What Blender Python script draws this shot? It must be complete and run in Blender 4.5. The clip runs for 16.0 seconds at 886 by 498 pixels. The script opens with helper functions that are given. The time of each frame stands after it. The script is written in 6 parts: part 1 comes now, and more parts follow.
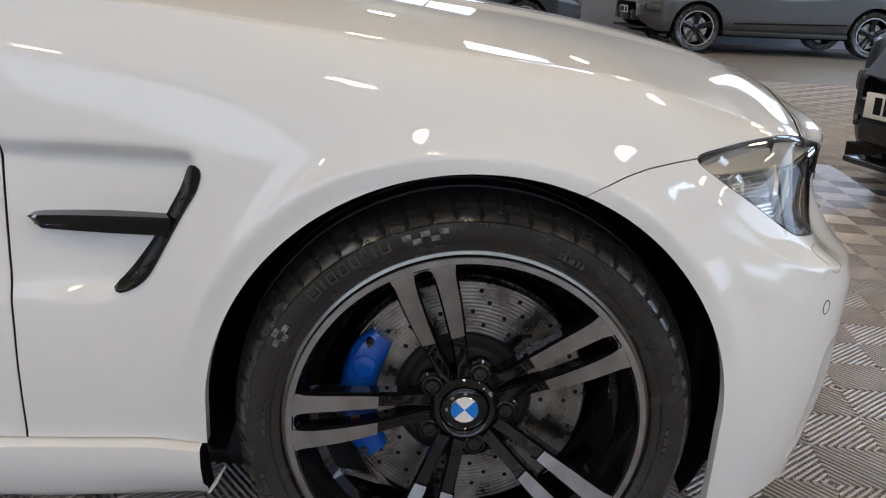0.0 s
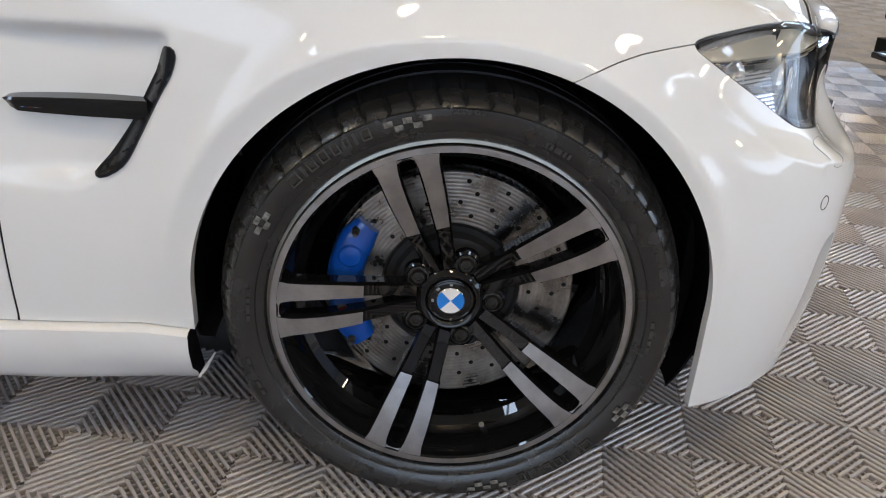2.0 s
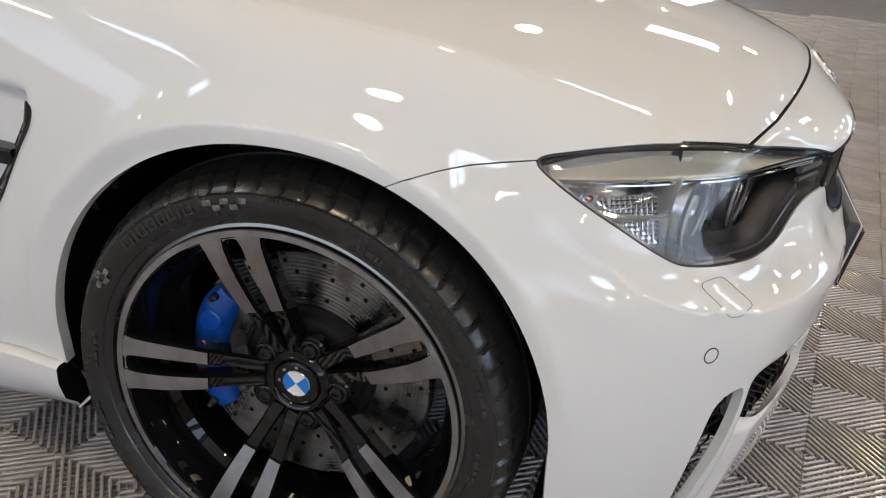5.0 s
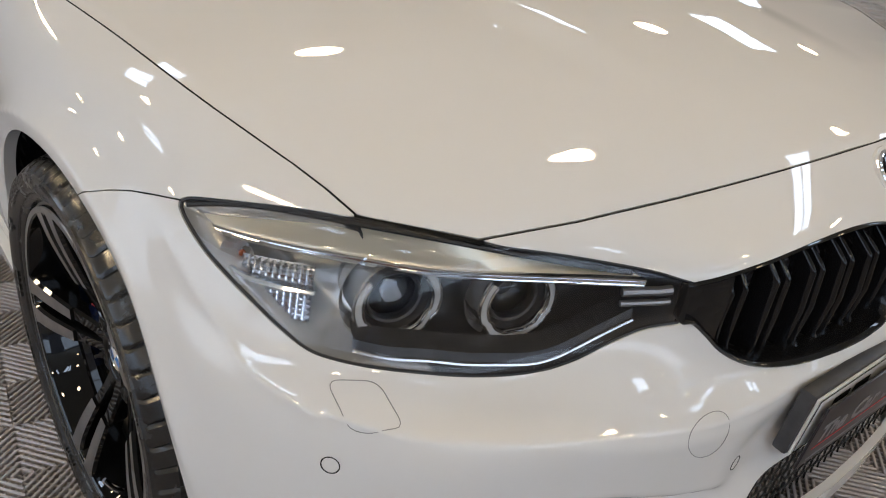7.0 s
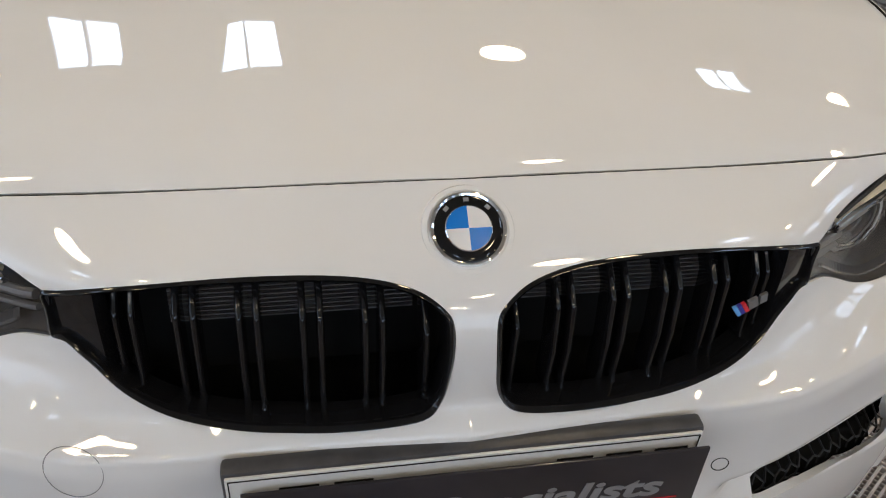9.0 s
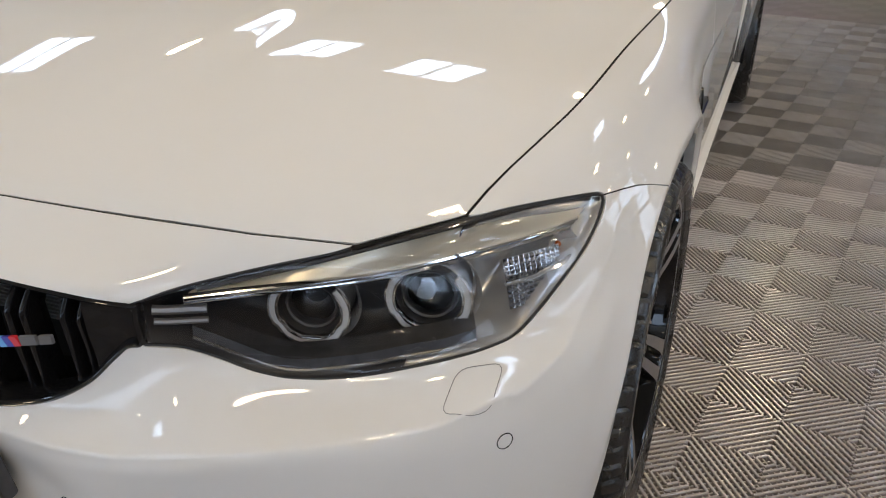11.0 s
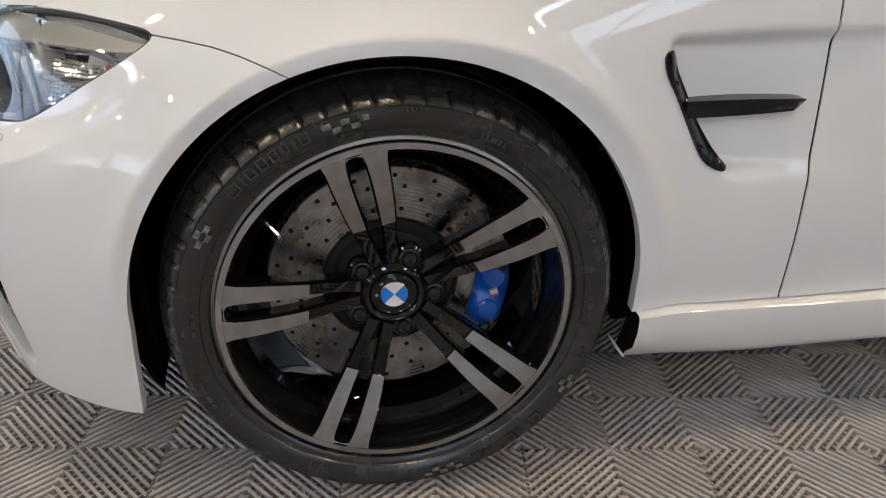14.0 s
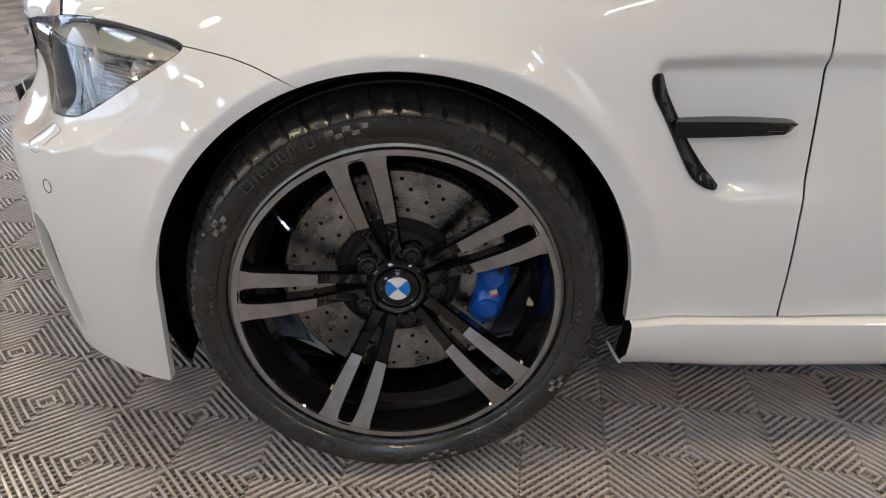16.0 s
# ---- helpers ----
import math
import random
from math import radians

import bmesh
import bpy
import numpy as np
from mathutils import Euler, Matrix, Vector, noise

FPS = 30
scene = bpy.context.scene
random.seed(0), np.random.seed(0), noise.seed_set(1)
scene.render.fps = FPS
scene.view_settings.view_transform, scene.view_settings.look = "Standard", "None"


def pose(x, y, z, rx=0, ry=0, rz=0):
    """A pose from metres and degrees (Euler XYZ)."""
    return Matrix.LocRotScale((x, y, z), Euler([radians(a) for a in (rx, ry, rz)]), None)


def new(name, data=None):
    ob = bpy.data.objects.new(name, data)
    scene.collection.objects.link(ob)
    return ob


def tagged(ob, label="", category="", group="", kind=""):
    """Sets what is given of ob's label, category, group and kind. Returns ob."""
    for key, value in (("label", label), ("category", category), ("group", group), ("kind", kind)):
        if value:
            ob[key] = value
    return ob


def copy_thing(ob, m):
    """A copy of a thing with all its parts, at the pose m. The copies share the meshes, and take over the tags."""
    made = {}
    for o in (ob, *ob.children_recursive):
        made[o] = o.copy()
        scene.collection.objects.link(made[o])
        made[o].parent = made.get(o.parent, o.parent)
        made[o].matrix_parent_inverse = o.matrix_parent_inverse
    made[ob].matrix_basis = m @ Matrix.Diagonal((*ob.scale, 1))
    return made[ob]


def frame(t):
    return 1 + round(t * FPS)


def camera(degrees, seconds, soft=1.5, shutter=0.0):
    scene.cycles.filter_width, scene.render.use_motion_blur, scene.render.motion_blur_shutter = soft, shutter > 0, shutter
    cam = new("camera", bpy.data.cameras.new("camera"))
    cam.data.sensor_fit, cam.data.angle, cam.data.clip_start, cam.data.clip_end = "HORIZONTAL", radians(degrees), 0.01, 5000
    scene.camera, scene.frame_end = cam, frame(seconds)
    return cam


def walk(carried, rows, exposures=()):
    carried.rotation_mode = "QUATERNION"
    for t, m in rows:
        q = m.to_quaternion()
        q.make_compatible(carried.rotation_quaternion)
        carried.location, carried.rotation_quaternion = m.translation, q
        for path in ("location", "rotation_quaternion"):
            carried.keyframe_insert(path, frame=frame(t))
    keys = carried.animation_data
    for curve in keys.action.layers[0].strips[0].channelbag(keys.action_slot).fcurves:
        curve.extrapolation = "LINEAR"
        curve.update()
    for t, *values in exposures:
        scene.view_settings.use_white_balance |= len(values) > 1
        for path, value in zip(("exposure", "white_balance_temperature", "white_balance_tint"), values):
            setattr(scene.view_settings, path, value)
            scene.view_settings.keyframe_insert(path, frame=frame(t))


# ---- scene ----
# camera and its path: car nose towards +x, its offside towards -y, front axle at x = 0
cam = camera(56.09, 16.0, soft=1.1, shutter=0.0)
PATH = [
    (0.0, pose(-0.0975, -1.9254, 0.9175, 72.058, -2.431, -2.188)),
    (0.5, pose(-0.0623, -1.9487, 0.8992, 70.089, -2.447, -1.655)),
    (1.0, pose(-0.0531, -1.9364, 0.8973, 68.204, -2.592, -1.311)),
    (1.5, pose(-0.0500, -1.9169, 0.9036, 66.191, -2.606, -0.931)),
    (2.0, pose(-0.0469, -1.9126, 0.8994, 65.107, -2.563, -0.549)),
    (2.5, pose(-0.0430, -1.9124, 0.9018, 64.520, -2.536, -0.230)),
    (3.0, pose(-0.0337, -1.9167, 0.9051, 64.153, -2.541, 0.420)),
    (3.2, pose(-0.0160, -1.9266, 0.9088, 64.281, -2.488, 0.889)),
    (5.3, pose(0.5456, -1.7012, 1.0240, 65.555, -4.650, 21.276)),
    (5.5, pose(0.6298, -1.6598, 1.0408, 65.303, -4.365, 24.841)),
    (6.0, pose(0.7885, -1.4499, 1.0551, 63.883, -4.134, 34.419)),
    (6.5, pose(0.9419, -1.2987, 1.0557, 63.634, -4.125, 42.883)),
    (7.0, pose(1.1147, -1.1696, 1.0925, 62.990, -4.002, 51.035)),
    (7.5, pose(1.2111, -0.9400, 1.0703, 62.745, -3.226, 58.786)),
    (8.0, pose(1.2845, -0.6838, 1.0649, 63.496, -2.593, 66.248)),
    (8.5, pose(1.3868, -0.4552, 1.0894, 62.442, -2.657, 71.926)),
    (9.0, pose(1.4143, -0.1640, 1.0932, 60.861, -1.816, 79.952)),
    (9.5, pose(1.4197, 0.1413, 1.1021, 61.054, -0.885, 87.365)),
    (10.0, pose(1.4774, 0.4282, 1.1175, 61.596, -1.306, 94.044)),
    (10.2, pose(1.4807, 0.5528, 1.1017, 62.812, -0.451, 97.877)),
    # across the bend round the front corner
    (11.3, pose(1.150, 1.175, 1.110, 63.307, -0.459, 117.448)),
    (12.3, pose(0.7329, 1.6070, 1.0120, 63.844, -0.468, 138.649)),
    (12.5, pose(0.6438, 1.6858, 1.0001, 64.049, -0.651, 142.811)),
    (13.0, pose(0.4695, 1.8583, 1.0068, 63.890, -0.906, 153.592)),
    (13.5, pose(0.2597, 1.8755, 0.9468, 63.688, -1.117, 162.780)),
    (14.0, pose(0.1356, 1.9082, 0.9247, 63.760, -1.231, 169.546)),
    (14.5, pose(0.1028, 1.9245, 0.9079, 64.268, -1.274, 173.106)),
    (15.0, pose(0.0806, 1.9233, 0.9106, 63.944, -1.103, 176.092)),
    (15.5, pose(0.0687, 1.9397, 0.9168, 63.989, -0.979, 177.191)),
    (16.0, pose(-0.0077, 2.0092, 0.9675, 63.708, -1.052, 177.401)),
]
STOPS = [(0.0, 0.24, 6400), (1.5, 0.51, 6400), (3.0, 0.52, 6400), (5.5, 0.26, 6520), (7.0, 0.10, 6540), (9.0, 0.12, 6330), (10.2, 0.17, 6300), (12.5, 0.35, 6300), (14.5, 0.59, 6300), (16.0, 0.55, 6300)]
EXPOSURES = [(t, stops, kelvin, 11) for t, stops, kelvin in STOPS]
walk(cam, PATH, EXPOSURES)

# ---- light: a closed showroom, lit by round ceiling lamps, rooflights and added window panes ----
world = bpy.data.worlds.new("world")
scene.world = world
world.use_nodes = True
world.node_tree.nodes["Background"].inputs[0].default_value = (0.55, 0.65, 0.8, 1)
world.node_tree.nodes["Background"].inputs[1].default_value = 0.10

CEIL = 4.2
LAMP_GLOW, SKY_GLOW, PANE_GLOW = 56.0, 10.0, 1.9
WARM, COOL = (1.0, 0.79, 0.50), (0.64, 0.79, 1.0)

# ---- materials ----
def material(name, color, rough=0.5, metal=0.0, coat=0.0, spec=0.5):
    m = bpy.data.materials.new(name)
    m.use_nodes = True
    b = m.node_tree.nodes["Principled BSDF"]
    b.inputs["Base Color"].default_value = (*color, 1)
    b.inputs["Roughness"].default_value = rough
    b.inputs["Metallic"].default_value = metal
    b.inputs["Coat Weight"].default_value = coat
    b.inputs["Coat Roughness"].default_value = 0.015
    b.inputs["Specular IOR Level"].default_value = spec
    return m


def node(m, kind, **values):
    n = m.node_tree.nodes.new(kind)
    for k, v in values.items():
        n.inputs[k.replace("_", " ")].default_value = v
    return n


def link(m, a, out, b, inp):
    m.node_tree.links.new(a.outputs[out], b.inputs[inp])


def grain(m, scale, dark, light, rough=None, bump=0.0, detail=6.0, fine=None):
    """Mottles a material between two colours at one scale, with a finer relief."""
    b = m.node_tree.nodes["Principled BSDF"]
    co = node(m, "ShaderNodeTexCoord")
    n = node(m, "ShaderNodeTexNoise", Scale=scale, Detail=detail, Roughness=0.6)
    link(m, co, "Object", n, "Vector")
    r = node(m, "ShaderNodeValToRGB")
    r.color_ramp.elements[0].color, r.color_ramp.elements[1].color = (*dark, 1), (*light, 1)
    r.color_ramp.elements[0].position, r.color_ramp.elements[1].position = 0.35, 0.65
    link(m, n, "Fac", r, "Fac")
    link(m, r, "Color", b, "Base Color")
    if rough:
        q = node(m, "ShaderNodeMapRange", From_Min=0.3, From_Max=0.7, To_Min=rough[0], To_Max=rough[1])
        link(m, n, "Fac", q, "Value")
        link(m, q, "Result", b, "Roughness")
    if bump:
        f = node(m, "ShaderNodeTexNoise", Scale=fine or scale * 8, Detail=3.0)
        link(m, co, "Object", f, "Vector")
        k = node(m, "ShaderNodeBump", Strength=bump, Distance=0.001)
        link(m, f, "Fac", k, "Height")
        link(m, k, "Normal", b, "Normal")
    return m


def emitter(name, color, strength):
    m = material(name, color)
    b = m.node_tree.nodes["Principled BSDF"]
    b.inputs["Emission Color"].default_value = (*color, 1)
    b.inputs["Emission Strength"].default_value = strength
    return m


PAINT = material("white_paint", (0.80, 0.79, 0.77), 0.6, 0.0, 1.0, 0.0)
grain(PAINT, 2.2, (0.785, 0.775, 0.755), (0.805, 0.797, 0.78), (0.55, 0.65))
PAINT.node_tree.nodes["Principled BSDF"].inputs["Coat IOR"].default_value = 1.55
GAP = material("gap_black", (0.011, 0.011, 0.011), 0.8, spec=0.1)
LINER = grain(material("wheel_arch_liner", (0.008, 0.008, 0.010), 0.75, spec=0.05), 30, (0.006, 0.006, 0.008), (0.011, 0.011, 0.013), (0.6, 0.85), 0.5)
GLOSS = material("gloss_black_plastic", (0.008, 0.008, 0.009), 0.07, 0.0, 0.0, 0.40)
SATIN = grain(material("satin_black_plastic", (0.02, 0.02, 0.022), 0.42), 60, (0.016, 0.016, 0.018), (0.026, 0.026, 0.028), (0.35, 0.5), 0.15)
RUBBER = grain(material("tyre_rubber", (0.020, 0.020, 0.0205), 0.4, spec=0.75), 25, (0.012, 0.012, 0.0125), (0.020, 0.020, 0.0205), (0.20, 0.31), 0.2)
TREAD = grain(material("tread_rubber", (0.014, 0.014, 0.0145), 0.6, spec=0.3), 40, (0.011, 0.011, 0.0115), (0.018, 0.018, 0.0185), (0.45, 0.62), 0.4)
RIMBLACK = material("gloss_black_wheel_paint", (0.005, 0.005, 0.0055), 0.5, 0.0, 1.0, 0.0)
MACHINED = grain(material("machined_alloy", (0.42, 0.42, 0.43), 0.32, 1.0), 40, (0.36, 0.36, 0.37), (0.46, 0.46, 0.47), (0.28, 0.38), 0.2)
DISC = grain(material("brake_disc_steel", (0.22, 0.21, 0.20), 0.38, 1.0), 18, (0.15, 0.145, 0.14), (0.42, 0.405, 0.39), (0.20, 0.42), 0.25)
turned = node(DISC, "ShaderNodeTexWave", Scale=55.0, Distortion=0.6, Detail=1.0)
turned.wave_type, turned.rings_direction = "RINGS", "Y"
link(DISC, [n for n in DISC.node_tree.nodes if n.bl_idname == "ShaderNodeTexCoord"][0], "Object", turned, "Vector")
relief = node(DISC, "ShaderNodeBump", Strength=0.5, Distance=0.0006)
link(DISC, turned, "Fac", relief, "Height")
link(DISC, relief, "Normal", DISC.node_tree.nodes["Principled BSDF"], "Normal")
DARKMETAL = grain(material("dark_iron", (0.06, 0.055, 0.05), 0.6, 0.6), 30, (0.04, 0.035, 0.03), (0.09, 0.08, 0.075), (0.5, 0.7), 0.3)
# glowing panes added as cool fill, one strength for each wall
PANE = emitter("east_fill_pane", COOL, PANE_GLOW * 1.45)
PANESOFT = emitter("south_fill_pane", COOL, PANE_GLOW * 0.95)
PANENORTH = emitter("north_fill_pane", COOL, PANE_GLOW * 1.6)
BLUE = grain(material("blue_caliper_paint", (0.004, 0.075, 0.40), 0.28, 0.0, 0.6), 25, (0.003, 0.062, 0.35), (0.006, 0.09, 0.44))
BELL = material("black_bell_and_bridge", (0.012, 0.011, 0.011), 0.6)
CHROME = material("chrome", (0.82, 0.82, 0.83), 0.07, 1.0)
REFLECTOR = material("bright_reflector", (0.78, 0.78, 0.79), 0.22, 0.7)
LAMPGREY = material("lamp_housing_grey", (0.05, 0.05, 0.053), 0.35)
LAMPBOWL = material("lamp_bowl_dark_grey", (0.030, 0.030, 0.033), 0.42, 0.0)
BARREL = material("satin_silver_lamp_trim", (0.62, 0.62, 0.63), 0.2, 0.9)
BLADE = material("grey_inner_lamp_trim", (0.30, 0.30, 0.31), 0.38, 0.8)
AMBER = material("amber_lens", (0.32, 0.075, 0.02), 0.15)
BADGEBLUE = material("badge_blue", (0.006, 0.19, 0.64), 0.2, 0.0, 0.8)
BADGEWHITE = material("badge_silver_white", (0.78, 0.78, 0.78), 0.25, 0.0, 0.8)
RED = material("badge_red", (0.6, 0.02, 0.03), 0.3)
PALEBLUE = material("badge_pale_blue", (0.12, 0.35, 0.75), 0.3)
PURPLE = material("badge_dark_blue", (0.03, 0.03, 0.30), 0.3)
SILVERTEXT = material("silver_lettering", (0.55, 0.55, 0.56), 0.35, 0.3)
GREYTEXT = material("pale_grey_lettering", (0.24, 0.24, 0.25), 0.5)
PLATEWHITE = grain(material("plate_white", (0.70, 0.70, 0.68), 0.4), 12, (0.64, 0.64, 0.62), (0.74, 0.74, 0.72))
PLATEGREY = material("plate_holder_grey", (0.14, 0.14, 0.145), 0.4)
HOLDERGREY = grain(material("dark_plate_holder", (0.055, 0.055, 0.06), 0.4), 40, (0.045, 0.045, 0.05), (0.065, 0.065, 0.07))
PLATEDARK = grain(material("dealer_plate_black", (0.016, 0.015, 0.02), 0.3, 0.0, 0.3), 14, (0.012, 0.011, 0.016), (0.022, 0.02, 0.026))


def clear(name, tint=(1, 1, 1), rough=0.0):
    m = bpy.data.materials.new(name)
    m.use_nodes = True
    nt = m.node_tree
    nt.nodes.clear()
    out = nt.nodes.new("ShaderNodeOutputMaterial")
    mix = nt.nodes.new("ShaderNodeMixShader")
    fr = nt.nodes.new("ShaderNodeFresnel")
    fr.inputs["IOR"].default_value = 1.5
    tr = nt.nodes.new("ShaderNodeBsdfTransparent")
    tr.inputs["Color"].default_value = (*tint, 1)
    gl = nt.nodes.new("ShaderNodeBsdfGlossy")
    gl.inputs["Roughness"].default_value = rough
    nt.links.new(fr.outputs[0], mix.inputs[0])
    nt.links.new(tr.outputs[0], mix.inputs[1])
    nt.links.new(gl.outputs[0], mix.inputs[2])
    nt.links.new(mix.outputs[0], out.inputs[0])
    return m


LENS = clear("clear_headlight_lens", (0.97, 0.97, 0.97))
PROJ = clear("projector_glass", (0.85, 0.88, 0.9))

# cream of the reflected ceiling is put into this trim colour
BROW = material("ceiling_tint_lamp_trim", (0.84, 0.77, 0.62), 0.30, 0.5)
MESHBLACK = material("black_mesh_plastic", (0.018, 0.018, 0.019), 0.55, spec=0.3)
LENSBOWL = material("grey_projector_bowl", (0.10, 0.105, 0.115), 0.25, 0.9)
HALO = material("halo_plastic", (0.82, 0.83, 0.85), 0.14, 0.3, 1.0)
LAMPTRIM = grain(material("ribbed_lamp_trim", (0.05, 0.05, 0.053), 0.35, 0.3), 60, (0.04, 0.04, 0.043), (0.06, 0.06, 0.063))
SEAMGREY = material("fine_seam_grey", (0.24, 0.24, 0.24), 0.7)
LETTERRUBBER = grain(material("raised_lettering_rubber", (0.035, 0.035, 0.034), 0.30), 40, (0.020, 0.020, 0.020), (0.046, 0.045, 0.044))
TYREMARK = grain(material("worn_tyre_mark", (0.12, 0.118, 0.11), 0.6), 120, (0.03, 0.03, 0.028), (0.22, 0.215, 0.2))
LIP = material("rim_edge_metal", (0.30, 0.29, 0.26), 0.3, 0.9)
BOLT = material("dark_bolt_steel", (0.035, 0.034, 0.033), 0.35, 0.5)
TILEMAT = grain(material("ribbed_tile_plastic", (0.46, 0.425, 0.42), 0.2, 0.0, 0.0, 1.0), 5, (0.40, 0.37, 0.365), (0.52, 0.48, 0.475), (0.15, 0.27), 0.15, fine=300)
# same tile plastic, painted darker and duller to hold back far glare
FIELDTILE = grain(material("dimmed_ribbed_tile_plastic", (0.27, 0.255, 0.25), 0.35, 0.0, 0.0, 0.7), 5, (0.23, 0.217, 0.212), (0.31, 0.293, 0.287), (0.36, 0.52), 0.2, fine=300)
# near-black sheet under the ribs: the shade of the gaps put into colour
TILEBASE = material("tile_gap_shade", (0.012, 0.012, 0.012), 0.8)
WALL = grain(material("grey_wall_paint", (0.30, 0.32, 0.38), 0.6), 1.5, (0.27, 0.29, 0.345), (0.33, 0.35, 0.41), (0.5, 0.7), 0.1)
CEILING = grain(material("cream_ceiling", (0.66, 0.60, 0.50), 0.8), 0.8, (0.62, 0.56, 0.46), (0.70, 0.64, 0.54), (0.7, 0.9))


def far_tiles():
    """Tile floor beyond the modelled tiles: the same ribs and quarters as painted tone and relief."""
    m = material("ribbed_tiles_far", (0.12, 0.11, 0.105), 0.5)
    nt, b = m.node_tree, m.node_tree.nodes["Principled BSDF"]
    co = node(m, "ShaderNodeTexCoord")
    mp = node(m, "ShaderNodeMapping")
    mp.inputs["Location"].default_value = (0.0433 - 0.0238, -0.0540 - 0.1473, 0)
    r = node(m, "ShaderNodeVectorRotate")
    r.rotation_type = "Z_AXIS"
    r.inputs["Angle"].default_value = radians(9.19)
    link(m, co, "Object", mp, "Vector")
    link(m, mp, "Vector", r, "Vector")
    # alternate tones paint in how light catches the two rib directions
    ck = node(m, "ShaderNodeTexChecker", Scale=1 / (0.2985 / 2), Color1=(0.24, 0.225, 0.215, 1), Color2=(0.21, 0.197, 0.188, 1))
    link(m, r, "Vector", ck, "Vector")
    nz = node(m, "ShaderNodeTexNoise", Scale=1.3, Detail=4.0)
    link(m, co, "Object", nz, "Vector")
    mx = node(m, "ShaderNodeMixRGB", Fac=0.35)
    mx.blend_type = "MULTIPLY"
    link(m, ck, "Color", mx, "Color1")
    link(m, nz, "Color", mx, "Color2")
    link(m, mx, "Color", b, "Base Color")
    w = node(m, "ShaderNodeTexWave", Scale=15.0)
    w.bands_direction = "DIAGONAL"
    link(m, r, "Vector", w, "Vector")
    k = node(m, "ShaderNodeBump", Strength=0.25, Distance=0.004)
    link(m, w, "Fac", k, "Height")
    link(m, k, "Normal", b, "Normal")
    return m


FARTILE = far_tiles()

# tone of the unseen walls, pale and bluish to throw cool light back
PALEWALL = grain(material("bounce_wall_paint", (0.51, 0.55, 0.67), 0.6), 1.5, (0.48, 0.52, 0.64), (0.54, 0.58, 0.70), (0.5, 0.7), 0.1)
LAMPLIGHT = emitter("lamp_diffuser_glow", WARM, LAMP_GLOW)
SKYLIGHT = emitter("daylight_pane", COOL, SKY_GLOW)
GREYPAINT = material("dark_grey_car_paint", (0.075, 0.075, 0.078), 0.35, 0.4, 0.9)
NAVYPAINT = material("navy_car_paint", (0.008, 0.012, 0.025), 0.3, 0.2, 0.9)
ROYALPAINT = material("royal_blue_car_paint", (0.008, 0.012, 0.16), 0.3, 0.2, 0.9)
BLACKPAINT = material("black_car_paint", (0.006, 0.006, 0.007), 0.3, 0.0, 0.9)
DARKGLASS = material("dark_car_glass", (0.008, 0.009, 0.010), 0.04, 0.0, 0.0)
TIMBER = grain(material("brown_timber", (0.20, 0.09, 0.045), 0.4), 3.0, (0.15, 0.065, 0.03), (0.26, 0.12, 0.06), (0.3, 0.5), 0.2)
# ---- mesh tools ----
def finish(ob, smooth=True):
    if smooth:
        ob.data.polygons.foreach_set("use_smooth", [True] * len(ob.data.polygons))
    return ob


def mesh_ob(name, verts, faces, mats, parent=None, label="", smooth=True, slots=None):
    me = bpy.data.meshes.new(name)
    me.from_pydata([tuple(map(float, v)) for v in verts], [], [tuple(int(i) for i in f) for f in faces])
    for m in mats if isinstance(mats, (list, tuple)) else [mats]:
        me.materials.append(m)
    if slots is not None:
        me.polygons.foreach_set("material_index", [int(i) for i in slots])
    me.update()
    ob = new(name, me)
    if parent is not None:
        ob.parent = parent
    if label:
        ob["label"] = label
    return finish(ob, smooth)


def part(name, bm, mat, parent=None, label="", smooth=True, sharp=35):
    """Links a bmesh as one mesh object under a thing or a part."""
    bmesh.ops.recalc_face_normals(bm, faces=bm.faces)
    if smooth:
        for e in bm.edges:
            if len(e.link_faces) == 2 and e.calc_face_angle(0) > radians(sharp):
                e.smooth = False
    me = bpy.data.meshes.new(name)
    bm.to_mesh(me)
    bm.free()
    for m in mat if isinstance(mat, (list, tuple)) else [mat]:
        me.materials.append(m)
    ob = new(name, me)
    if parent is not None:
        ob.parent = parent
    if label:
        ob["label"] = label
    return finish(ob, smooth)


def empty(name, m=None, parent=None):
    ob = new(name)
    ob.empty_display_size = 0.1
    if m is not None:
        ob.matrix_world = m
    if parent is not None:
        ob.parent = parent
    return ob


def box(bm, x0, x1, y0, y1, z0, z1, bevel=0.0, m=None, seg=2):
    r = bmesh.ops.create_cube(bm, size=1.0)
    vs = r["verts"]
    t = Matrix.Translation(((x0 + x1) / 2, (y0 + y1) / 2, (z0 + z1) / 2)) @ Matrix.Diagonal((x1 - x0, y1 - y0, z1 - z0, 1))
    bmesh.ops.transform(bm, matrix=(m @ t) if m is not None else t, verts=vs)
    if bevel:
        es = list({e for v in vs for e in v.link_edges})
        bmesh.ops.bevel(bm, geom=es, offset=bevel, segments=seg, affect="EDGES", profile=0.5)
    return bm


